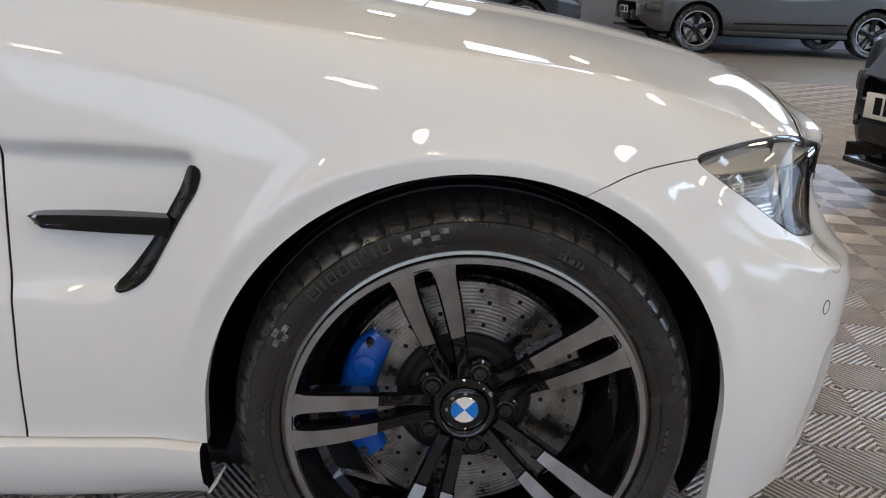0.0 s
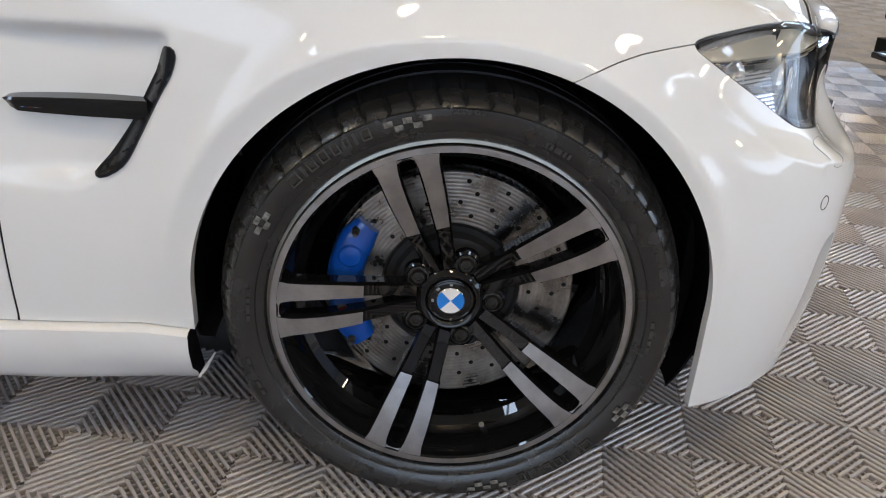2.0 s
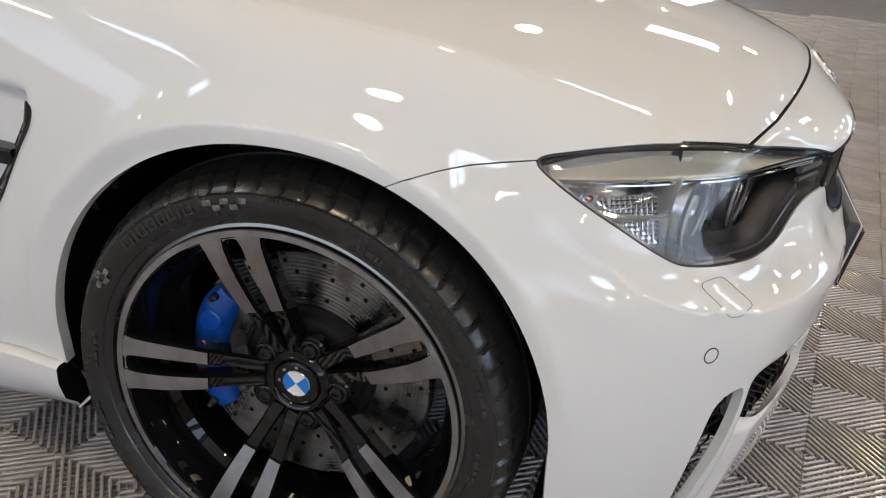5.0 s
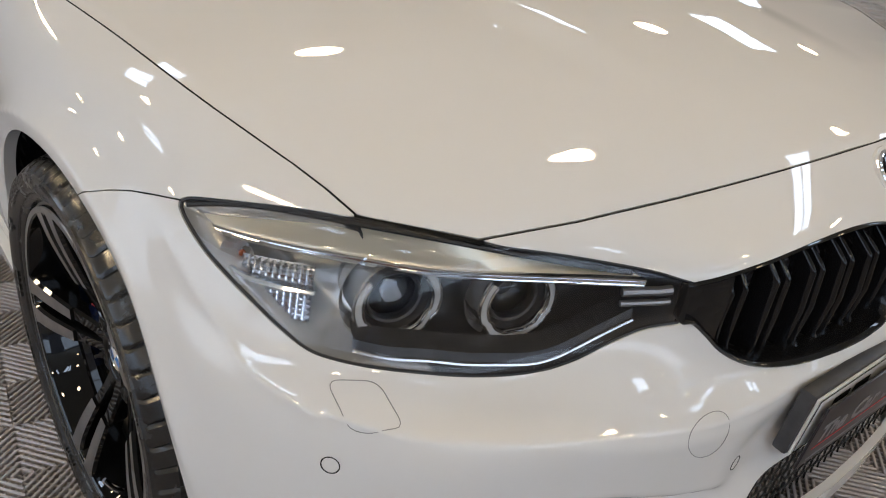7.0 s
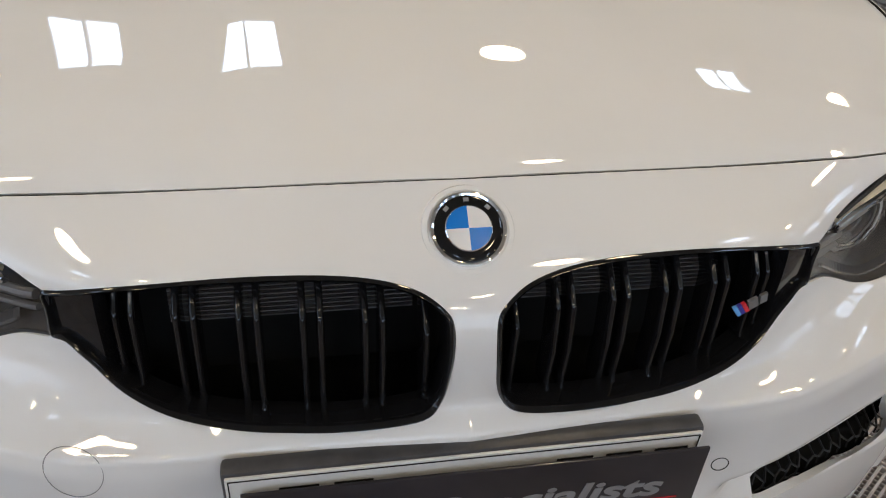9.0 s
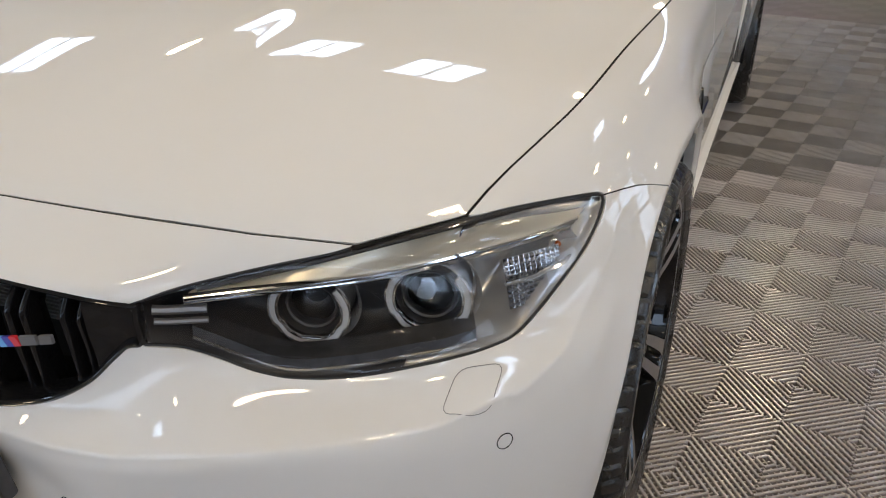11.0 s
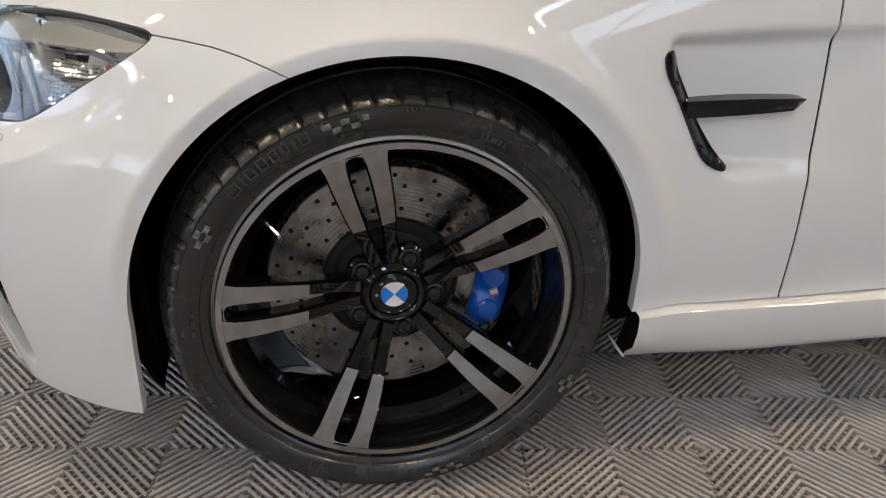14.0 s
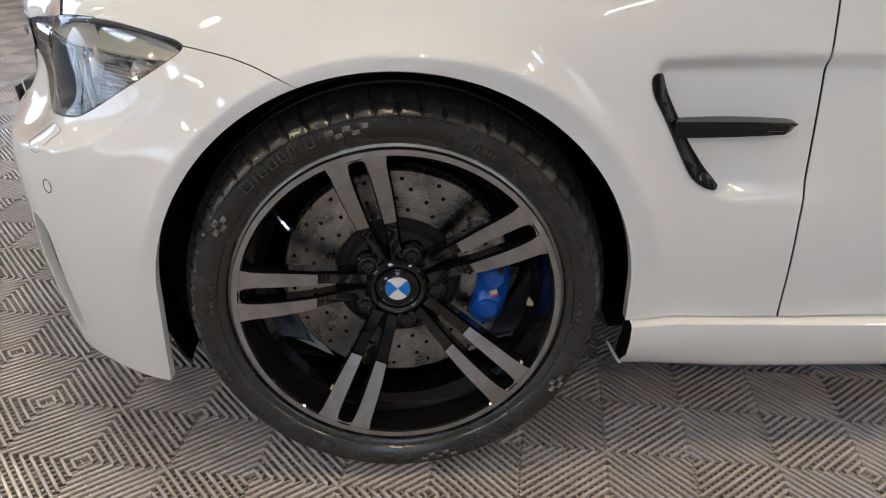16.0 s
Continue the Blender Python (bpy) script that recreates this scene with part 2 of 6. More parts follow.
def lathe(bm, prof, n=64, axis="Y", m=None, a0=0.0, a1=360.0):
    """Turns a profile of (radius, height) about the y axis (height along y)."""
    full = abs(a1 - a0) >= 359.9
    k = n if full else n + 1
    rings = []
    for r, h in prof:
        ring = []
        for i in range(k):
            a = radians(a0 + (a1 - a0) * i / n)
            p = Vector((r * math.cos(a), h, r * math.sin(a))) if axis == "Y" else Vector((r * math.cos(a), r * math.sin(a), h))
            ring.append(bm.verts.new(m @ p if m is not None else p))
        rings.append(ring)
    fs = []
    for a, b in zip(rings[:-1], rings[1:]):
        for i in range(n):
            j = (i + 1) % k
            fs.append(bm.faces.new((a[i], a[j], b[j], b[i])))
    return fs


def tube(bm, pts, rad, n=8, closed=False, flat=1.0, caps=True):
    """A round (or flattened) bar along points."""
    pts = [Vector(p) for p in pts]
    k = len(pts)
    rings = []
    up = Vector((0, 0, 1))
    prev = None
    for i, p in enumerate(pts):
        a, b = pts[(i - 1) % k if closed else max(i - 1, 0)], pts[(i + 1) % k if closed else min(i + 1, k - 1)]
        t = (b - a).normalized()
        if prev is None:
            s = t.cross(up)
            if s.length < 0.05:
                s = t.cross(Vector((1, 0, 0)))
        else:
            s = prev - t * prev.dot(t)
        s.normalize()
        prev = s
        w = t.cross(s)
        r = rad[i] if isinstance(rad, (list, tuple)) else rad
        rings.append([bm.verts.new(p + s * (r * math.cos(2 * math.pi * j / n)) + w * (r * flat * math.sin(2 * math.pi * j / n))) for j in range(n)])
    for i in range(k if closed else k - 1):
        a, b = rings[i], rings[(i + 1) % k]
        for j in range(n):
            bm.faces.new((a[j], a[(j + 1) % n], b[(j + 1) % n], b[j]))
    if caps and not closed:
        bm.faces.new(rings[0][::-1])
        bm.faces.new(rings[-1])
    return bm


def prism(bm, outline, depth, m=None, bevel=0.0):
    """A plate: an outline in the local x-z plane, from y = 0 to y = depth."""
    f = [bm.verts.new(Vector((x, 0, z))) for x, z in outline]
    g = [bm.verts.new(Vector((x, depth, z))) for x, z in outline]
    k = len(outline)
    top = bm.faces.new(f)
    bm.faces.new(g[::-1])
    for i in range(k):
        bm.faces.new((f[i], g[i], g[(i + 1) % k], f[(i + 1) % k]))
    if bevel:
        bmesh.ops.bevel(bm, geom=list(top.edges), offset=bevel, segments=2, affect="EDGES", profile=0.5)
    if m is not None:
        bmesh.ops.transform(bm, matrix=m, verts=list({v for fa in bm.faces for v in fa.verts if v in set(f) | set(g)}) if not bevel else bm.verts)
    return bm


def cubic(xs, ys, q):
    """Natural cubic spline through (xs, ys), read at q. ys may have columns."""
    xs, ys, q = np.asarray(xs, float), np.asarray(ys, float), np.asarray(q, float)
    n, h = len(xs), np.diff(xs)
    one = ys.ndim == 1
    y = ys[:, None] if one else ys.reshape(n, -1)
    a = np.zeros((n, n))
    r = np.zeros((n, y.shape[1]))
    a[0, 0] = a[-1, -1] = 1
    for i in range(1, n - 1):
        a[i, i - 1 : i + 2] = h[i - 1], 2 * (h[i - 1] + h[i]), h[i]
        r[i] = 6 * ((y[i + 1] - y[i]) / h[i] - (y[i] - y[i - 1]) / h[i - 1])
    m = np.linalg.solve(a, r)
    k = np.clip(np.searchsorted(xs, q) - 1, 0, n - 2)
    d, e = (xs[k + 1] - q)[:, None], (q - xs[k])[:, None]
    hh = h[k][:, None]
    v = m[k] * d**3 / (6 * hh) + m[k + 1] * e**3 / (6 * hh) + (y[k] / hh - m[k] * hh / 6) * d + (y[k + 1] / hh - m[k + 1] * hh / 6) * e
    return v[:, 0] if one else v.reshape(len(q), *ys.shape[1:])


def smooth_loop(pts, per=8):
    """A closed smooth curve through points (Catmull-Rom)."""
    p = np.asarray(pts, float)
    a, b, c, d = np.roll(p, 1, 0), p, np.roll(p, -1, 0), np.roll(p, -2, 0)
    out = []
    for i in range(len(p)):
        for t in np.arange(per) / per:
            out.append(0.5 * (2 * b[i] + (c[i] - a[i]) * t + (2 * a[i] - 5 * b[i] + 4 * c[i] - d[i]) * t**2 + (3 * b[i] - a[i] - 3 * c[i] + d[i]) * t**3))
    return np.array(out)


def signed(p, poly):
    """Signed distance of points to a closed polygon, positive inside."""
    p, poly = np.asarray(p, float), np.asarray(poly, float)
    d2 = np.full(len(p), 1e9)
    inside = np.zeros(len(p), bool)
    for a, b in zip(poly, np.roll(poly, -1, 0)):
        ab = b - a
        l2 = (ab**2).sum()
        if l2 < 1e-14:
            continue
        t = np.clip(((p - a) @ ab) / l2, 0, 1)
        d2 = np.minimum(d2, ((p - a - t[:, None] * ab) ** 2).sum(1))
        c = (a[1] > p[:, 1]) != (b[1] > p[:, 1])
        x = a[0] + (p[:, 1] - a[1]) * ab[0] / (ab[1] if ab[1] else 1e-12)
        inside ^= c & (p[:, 0] < x)
    return np.where(inside, 1, -1) * np.sqrt(d2)


def grid_sheet(p):
    """A sheet from a grid of points (rows, columns, 3): vertex rows with normals and grid place, and quads."""
    r, c, _ = p.shape
    du, dv = np.gradient(p, axis=0), np.gradient(p, axis=1)
    n = np.cross(du, dv)
    n /= np.linalg.norm(n, axis=-1, keepdims=True) + 1e-12
    i, j = np.meshgrid(np.arange(r - 1), np.arange(c - 1), indexing="ij")
    k = (i * c + j).ravel()
    f = np.stack([k, k + c, k + c + 1, k + 1], 1)
    return np.concatenate([p.reshape(-1, 3), n.reshape(-1, 3)], 1), [tuple(q) for q in f]


def cut(v, faces, phi):
    """Keeps the part of a sheet where phi >= 0, cut exactly along phi = 0."""
    phi = np.where(np.abs(phi) < 1e-9, 1e-9, phi)
    ins = phi > 0
    out, extra, made = [], [], {}
    base = len(v)

    def mid(a, b):
        key = (a, b) if a < b else (b, a)
        if key not in made:
            t = phi[key[0]] / (phi[key[0]] - phi[key[1]])
            made[key] = base + len(extra)
            extra.append(v[key[0]] * (1 - t) + v[key[1]] * t)
        return made[key]

    for f in faces:
        s = [ins[i] for i in f]
        if all(s):
            out.append(f)
        elif any(s):
            g = []
            for a, b, sa, sb in zip(f, f[1:] + f[:1], s, s[1:] + s[:1]):
                if sa:
                    g.append(a)
                if sa != sb:
                    g.append(mid(a, b))
            if len(g) > 2:
                out.append(tuple(g))
    w = np.concatenate([v, np.array(extra)]) if extra else v
    used = np.unique(np.concatenate([np.array(f) for f in out])) if out else np.array([], int)
    back = np.full(len(w), -1)
    back[used] = np.arange(len(used))
    return w[used], [tuple(int(back[i]) for i in f) for f in out]


def panel(name, v, faces, mat, parent, label="", rim=0.014, flip=False, mirror=False, both=False, inward=0.0):
    """A body panel with turned-in edges. v has place and normal; both: joins the sheet to its mirror image."""
    edge = {}
    for f in faces:
        for a, b in zip(f, f[1:] + f[:1]):
            edge[(a, b)] = edge.get((a, b), 0) + 1
    rimset = [(a, b) for (a, b) in edge if (b, a) not in edge]
    if both:
        rimset = [(a, b) for a, b in rimset if abs(v[a, 1]) + abs(v[b, 1]) > 1e-5]
    pts, fs, new_of = list(v[:, :3]), list(faces), {}
    sign = -1.0 if flip else 1.0

    def low(i, k):
        if (i, k) not in new_of:
            new_of[(i, k)] = len(pts)
            pts.append(v[i, :3] - sign * k * v[i, 3:6])
        return new_of[(i, k)]

    if rim:
        for a, b in rimset:
            fs.append((low(b, 0.0), low(a, 0.0), low(a, rim), low(b, rim)))
    pts = np.array(pts)
    if flip:
        fs = [f[::-1] for f in fs]
    if mirror or both:
        q = pts * (1, -1, 1)
        mf = [f[::-1] for f in fs]
        if mirror:
            pts, fs = q, mf
        else:
            k = len(pts)
            same = np.arange(k) + k
            core = np.abs(pts[:, 1]) < 1e-6
            same[core] = np.arange(k)[core]
            fs = fs + [tuple(int(same[i]) for i in f) for f in mf]
            pts = np.concatenate([pts, q])
    return mesh_ob(name, pts, fs, mat, parent, label)

# ---- the white car: body sheet ----
car = empty("car")
tagged(car, "white sports saloon with black grilles, parked on tiles", "car")

# profiles from the bonnet edge (first) down to the lower edge (last): x, distance from the middle, z
PROFILES = [
    [(0.662, 0.00, 0.746), (0.699, 0.00, 0.711), (0.742, 0.00, 0.668), (0.769, 0.00, 0.600), (0.776, 0.00, 0.502), (0.776, 0.00, 0.460), (0.770, 0.00, 0.290), (0.750, 0.00, 0.140)],
    [(0.646, 0.20, 0.739), (0.690, 0.20, 0.710), (0.731, 0.20, 0.677), (0.755, 0.20, 0.600), (0.762, 0.20, 0.497), (0.764, 0.20, 0.455), (0.758, 0.20, 0.290), (0.738, 0.20, 0.140)],
    [(0.606, 0.40, 0.722), (0.655, 0.39, 0.695), (0.690, 0.39, 0.665), (0.692, 0.39, 0.590), (0.733, 0.40, 0.487), (0.736, 0.40, 0.450), (0.724, 0.40, 0.300), (0.702, 0.40, 0.140)],
    [(0.578, 0.51, 0.712), (0.602, 0.50, 0.690), (0.618, 0.50, 0.645), (0.628, 0.50, 0.570), (0.694, 0.51, 0.495), (0.700, 0.51, 0.455), (0.690, 0.51, 0.310), (0.662, 0.51, 0.140)],
    [(0.541, 0.62, 0.702), (0.554, 0.615, 0.688), (0.564, 0.62, 0.640), (0.578, 0.62, 0.552), (0.642, 0.633, 0.508), (0.650, 0.637, 0.465), (0.642, 0.64, 0.320), (0.610, 0.63, 0.150)],
    [(0.500, 0.670, 0.712), (0.512, 0.678, 0.698), (0.524, 0.700, 0.640), (0.530, 0.728, 0.570), (0.582, 0.737, 0.521), (0.594, 0.738, 0.472), (0.592, 0.735, 0.330), (0.566, 0.720, 0.158)],
    [(0.452, 0.719, 0.719), (0.462, 0.735, 0.706), (0.468, 0.762, 0.650), (0.474, 0.789, 0.585), (0.520, 0.795, 0.540), (0.533, 0.799, 0.485), (0.530, 0.800, 0.335), (0.500, 0.786, 0.160)],
    [(0.408, 0.7295, 0.7355), (0.411, 0.757, 0.718), (0.414, 0.795, 0.666), (0.418, 0.825, 0.598), (0.450, 0.842, 0.546), (0.463, 0.848, 0.482), (0.464, 0.846, 0.334), (0.440, 0.829, 0.160)],
    [(0.362, 0.742, 0.750), (0.362, 0.782, 0.728), (0.362, 0.826, 0.680), (0.364, 0.858, 0.610), (0.378, 0.880, 0.550), (0.388, 0.887, 0.475), (0.392, 0.884, 0.330), (0.376, 0.862, 0.160)],
    [(0.240, 0.780, 0.787), (0.240, 0.820, 0.760), (0.240, 0.862, 0.708), (0.240, 0.892, 0.640), (0.240, 0.900, 0.560), (0.240, 0.905, 0.460), (0.240, 0.895, 0.320), (0.240, 0.865, 0.160)],
    [(0.000, 0.802, 0.821), (0.000, 0.850, 0.792), (0.000, 0.886, 0.745), (0.000, 0.912, 0.692), (0.000, 0.915, 0.580), (0.000, 0.910, 0.470), (0.000, 0.900, 0.320), (0.000, 0.865, 0.160)],
    [(-0.200, 0.822, 0.845), (-0.200, 0.862, 0.810), (-0.200, 0.888, 0.760), (-0.200, 0.906, 0.690), (-0.200, 0.910, 0.570), (-0.200, 0.905, 0.460), (-0.200, 0.892, 0.330), (-0.200, 0.862, 0.200)],
    [(-0.400, 0.838, 0.868), (-0.400, 0.868, 0.820), (-0.400, 0.884, 0.765), (-0.400, 0.893, 0.690), (-0.400, 0.897, 0.580), (-0.400, 0.893, 0.470), (-0.400, 0.882, 0.340), (-0.400, 0.862, 0.230)],
    [(-0.620, 0.848, 0.892), (-0.620, 0.872, 0.835), (-0.620, 0.882, 0.780), (-0.620, 0.888, 0.700), (-0.620, 0.890, 0.590), (-0.620, 0.884, 0.470), (-0.620, 0.870, 0.340), (-0.620, 0.850, 0.230)],
    [(-1.100, 0.852, 0.925), (-1.100, 0.880, 0.850), (-1.100, 0.888, 0.790), (-1.100, 0.890, 0.710), (-1.100, 0.888, 0.590), (-1.100, 0.880, 0.470), (-1.100, 0.866, 0.340), (-1.100, 0.848, 0.230)],
    [(-1.800, 0.852, 0.950), (-1.800, 0.882, 0.870), (-1.800, 0.892, 0.800), (-1.800, 0.894, 0.720), (-1.800, 0.890, 0.590), (-1.800, 0.880, 0.470), (-1.800, 0.866, 0.340), (-1.800, 0.848, 0.230)],
]
AXLE_Z, ARCH_R = 0.325, 0.364


def smoothstep(a, b, x):
    t = np.clip((x - a) / (b - a), 0, 1)
    return t * t * (3 - 2 * t)


def body_grid(step=0.006):
    ctl = np.array(PROFILES)
    ctl[:, :, 1] *= -1
    sl = np.r_[0, np.cumsum(np.linalg.norm(np.diff(ctl[:, 3], axis=0), axis=1))]
    vl = np.r_[0, np.cumsum(np.linalg.norm(np.diff(ctl, axis=1), axis=2).mean(0))]
    rows, cols = int(sl[-1] / step), int(vl[-1] / (step * 0.9))
    a = cubic(sl, ctl, np.linspace(0, sl[-1], rows))
    p = cubic(vl, a.transpose(1, 0, 2), np.linspace(0, vl[-1], cols)).transpose(1, 0, 2)
    p[0, :, 1] = 0
    # even out the sheet along its length between the nose and the door
    def evened(g, reach):
        t = np.arange(-3 * reach, 3 * reach + 1)
        kern = np.exp(-0.5 * (t / reach) ** 2)
        kern /= kern.sum()
        pad = np.concatenate([np.repeat(g[:1], 3 * reach, 0), g, np.repeat(g[-1:], 3 * reach, 0)])
        return sum(k * pad[i : i + len(g)] for i, k in enumerate(kern))

    def faired(g, reach):
        once = evened(g, reach)
        return 2 * once - evened(once, reach)

    xm = p[:, cols // 2, 0]
    amount = (smoothstep(0.74, 0.66, xm) * smoothstep(-0.60, -0.40, xm))[:, None, None]
    p = p * (1 - amount) + faired(p, 9) * amount
    # the bonnet seam runs straight between stations, with a sharp corner at the lamp
    s_at, v_at = np.linspace(0, sl[-1], rows), np.linspace(0, vl[-1], cols)
    straight = np.stack([np.interp(s_at, sl, ctl[:, 0, k]) for k in range(3)], 1)
    keep = ((s_at >= sl[3]) & (s_at <= sl[9]))[:, None]
    p += ((straight - p[:, 0]) * keep)[:, None, :] * (np.clip(1 - v_at / (vl[1] * 0.5), 0, 1) ** 1.2)[None, :, None]
    # rolled edge round the wheel opening
    x, z = p[..., 0], p[..., 2]
    r = np.hypot(x, z - AXLE_Z)
    side = smoothstep(0.62, 0.72, -p[..., 1]) * (x < 0.6)
    up = smoothstep(0.30, 0.50, z)
    bend = 0.386 + 0.014 * smoothstep(0.0, -0.25, x)
    rise = np.clip((bend + 0.045 - r) / 0.045, 0, 1) ** 2
    p[..., 1] -= side * up * (0.0100 * np.where(r < bend, 1.0, rise) - 0.36 * np.clip(bend - r, 0, 0.03))
    # hollow behind the side vent, with a sharp front edge and a fading tail
    zs, xs = [0.480, 0.507, 0.533, 0.577, 0.623, 0.650, 0.690], [-0.520, -0.470, -0.430, -0.402, -0.376, -0.362, -0.356]
    front = np.interp(z, zs, xs)
    depth = smoothstep(0.002, -0.018, x - front) * smoothstep(-0.74, -0.42, x)
    depth *= smoothstep(0.485, 0.525, z) * smoothstep(0.706, 0.682, z)
    p[..., 1] += side * depth * 0.020
    # shoulder crease running back from the vent over the door
    back = smoothstep(-0.36, -0.50, x)
    p[..., 1] += side * back * 0.007 * smoothstep(0.712, 0.692, z) * smoothstep(0.40, 0.64, z)
    # upper crease of the bumper, drawn out to an edge
    run = np.abs(p[..., 1])
    zc = np.interp(run, [0.0, 0.20, 0.40, 0.51, 0.635, 0.737, 0.797, 0.842, 0.87], [0.502, 0.497, 0.487, 0.495, 0.508, 0.521, 0.540, 0.546, 0.548])
    zc = np.where(x > 0.52, zc, np.interp(x, [0.25, 0.303, 0.359, 0.436, 0.507, 0.525], [0.700, 0.663, 0.619, 0.565, 0.537, 0.531]))
    off = np.abs(z - zc)
    edge = (0.0055 * np.exp(-off / 0.026) + 0.0075 * (np.exp(-off / 0.03) - np.exp(-((off / 0.03) ** 2)))) * smoothstep(0.25, 0.40, x) * smoothstep(0.24, 0.34, run)
    way = np.stack([smoothstep(0.44, 0.60, x), -smoothstep(0.62, 0.46, x)], -1)
    way /= np.linalg.norm(way, axis=-1, keepdims=True) + 1e-6
    p[..., :2] += edge[..., None] * way
    # shelf between that crease and the grille, rising inwards
    shelf = np.clip((z - zc - 0.002) / 0.030, 0, 1) * smoothstep(0.625, 0.535, z) * smoothstep(0.46, 0.36, run) * (x > 0.55)
    p[..., 0] -= 0.018 * shelf
    # hollow for the number plate
    p[..., 0] -= 0.018 * smoothstep(0.004, -0.090, z - zc) * smoothstep(0.37, 0.27, run) * smoothstep(0.30, 0.37, z) * (x > 0.55)
    # second crease of the bumper, with the face under it set back
    z2 = np.interp(-p[..., 1], [0.28, 0.417, 0.505, 0.611, 0.685, 0.760], [0.352, 0.378, 0.400, 0.415, 0.426, 0.430])
    low = smoothstep(0.003, -0.030, z - z2) * smoothstep(0.30, 0.38, -p[..., 1]) * smoothstep(0.735, 0.685, -p[..., 1]) * (x > 0.45)
    p[..., 0] -= 0.036 * low
    # lip under the side intake, drawn forward
    p[..., 0] += 0.034 * smoothstep(0.320, 0.304, z) * smoothstep(0.30, 0.42, -p[..., 1]) * smoothstep(0.72, 0.66, -p[..., 1]) * (x > 0.45)
    return p


BODY = body_grid()
BV, BF = grid_sheet(BODY)
ROWS, COLS = BODY.shape[:2]
IJ = np.stack(np.meshgrid(np.arange(ROWS), np.arange(COLS), indexing="ij"), -1).reshape(-1, 2).astype(float)
BV = np.concatenate([BV, IJ], 1)
OUT = -1.0 if (BV[len(BV) // 2, 3:6] @ np.array((0.3, -1, 0.2))) < 0 else 1.0
FLIP = OUT < 0


def on_body(pts):
    """Grid places of points (x, distance from the middle, z) on the body."""
    res = []
    for x, y, z in pts:
        q = np.array((x, -y, z))
        k = int(((BODY - q) ** 2).sum(-1).argmin())
        i, j = min(max(k // COLS, 1), ROWS - 2), min(max(k % COLS, 1), COLS - 2)
        t = np.stack([(BODY[i + 1, j] - BODY[i - 1, j]) / 2, (BODY[i, j + 1] - BODY[i, j - 1]) / 2], 1)
        d = np.clip(np.linalg.lstsq(t, q - BODY[i, j], rcond=None)[0], -1.5, 1.5)
        res.append((i + d[0], j + d[1]))
    return np.array(res, float)


def body_point(x, y, z, lift=0.0):
    """The nearest place on the body's offside and its outward normal."""
    q = np.array((x, -abs(y), z))
    k = int(((BODY - q) ** 2).sum(-1).argmin())
    n = BV[k, 3:6] * OUT
    q = q - n * ((q - BV[k, :3]) @ n)
    return Vector(q + lift * n), Vector(n)


# openings
LAMP_LOW = [(0.276, 0.834, 0.697), (0.335, 0.838, 0.666), (0.400, 0.818, 0.627), (0.440, 0.803, 0.602), (0.474, 0.788, 0.584), (0.503, 0.758, 0.576), (0.530, 0.726, 0.571), (0.550, 0.690, 0.564), (0.565, 0.655, 0.556), (0.577, 0.620, 0.549), (0.586, 0.585, 0.544), (0.600, 0.550, 0.545), (0.615, 0.515, 0.557), (0.632, 0.480, 0.578), (0.650, 0.450, 0.594), (0.668, 0.420, 0.599), (0.670, 0.4155, 0.599), (0.670, 0.4155, 0.599)]
LAMP_TOP = [(0.681, 0.4155, 0.656), (0.681, 0.4155, 0.656), (0.676, 0.422, 0.657), (0.650, 0.450, 0.668), (0.600, 0.530, 0.684), (0.548, 0.612, 0.698)]
LAMP_BACK = [(0.455, 0.722, 0.717), (0.410, 0.755, 0.716), (0.345, 0.797, 0.708)]
lo, tp, bk = on_body(LAMP_LOW), on_body(LAMP_TOP), on_body(LAMP_BACK)
lid = np.array([(tp[-1][0] + 1, -9.0), (bk[0][0] - 1, -9.0)])
LAMP = np.concatenate([lo, tp, lid, bk])
fine = []
for a, b in zip(LAMP, np.roll(LAMP, -1, 0)):
    fine += [a + (b - a) * t for t in np.linspace(0, 1, 6)[:-1]]
LAMP = np.array(fine)
for _ in range(3):
    LAMP = (np.roll(LAMP, 1, 0) + 2 * LAMP + np.roll(LAMP, -1, 0)) / 4

KIDNEY = smooth_loop([(0.021, 0.630), (0.023, 0.580), (0.030, 0.540), (0.050, 0.521), (0.110, 0.515), (0.180, 0.514), (0.250, 0.517), (0.308, 0.527), (0.354, 0.550), (0.384, 0.580), (0.402, 0.597), (0.4165, 0.6005), (0.4165, 0.630), (0.4165, 0.652), (0.396, 0.660), (0.340, 0.673), (0.260, 0.682), (0.180, 0.684), (0.110, 0.680), (0.060, 0.669), (0.030, 0.650)], 6)
INTAKE = smooth_loop([(0.400, 0.318), (0.488, 0.327), (0.588, 0.346), (0.629, 0.358), (0.657, 0.374), (0.680, 0.394), (0.697, 0.416), (0.693, 0.385), (0.681, 0.338), (0.660, 0.314), (0.620, 0.306), (0.550, 0.304), (0.470, 0.299), (0.400, 0.293)], 6)
SLOT = smooth_loop([(0.742, 0.404), (0.758, 0.413), (0.776, 0.403), (0.784, 0.375), (0.785, 0.300), (0.776, 0.215), (0.758, 0.205), (0.750, 0.260), (0.744, 0.334)], 6)
LOWER = smooth_loop([(0.0, 0.345), (0.20, 0.345), (0.27, 0.320), (0.29, 0.260), (0.27, 0.205), (0.0, 0.195), (-0.27, 0.205), (-0.29, 0.260), (-0.27, 0.320), (-0.20, 0.345)], 6)


def phi_arch(v):
    x, z = v[:, 0], v[:, 2]
    r = np.hypot(x, z - AXLE_Z) - ARCH_R
    return np.where(z > AXLE_Z, r, np.abs(x) - ARCH_R - (AXLE_Z - z) * 0.05)


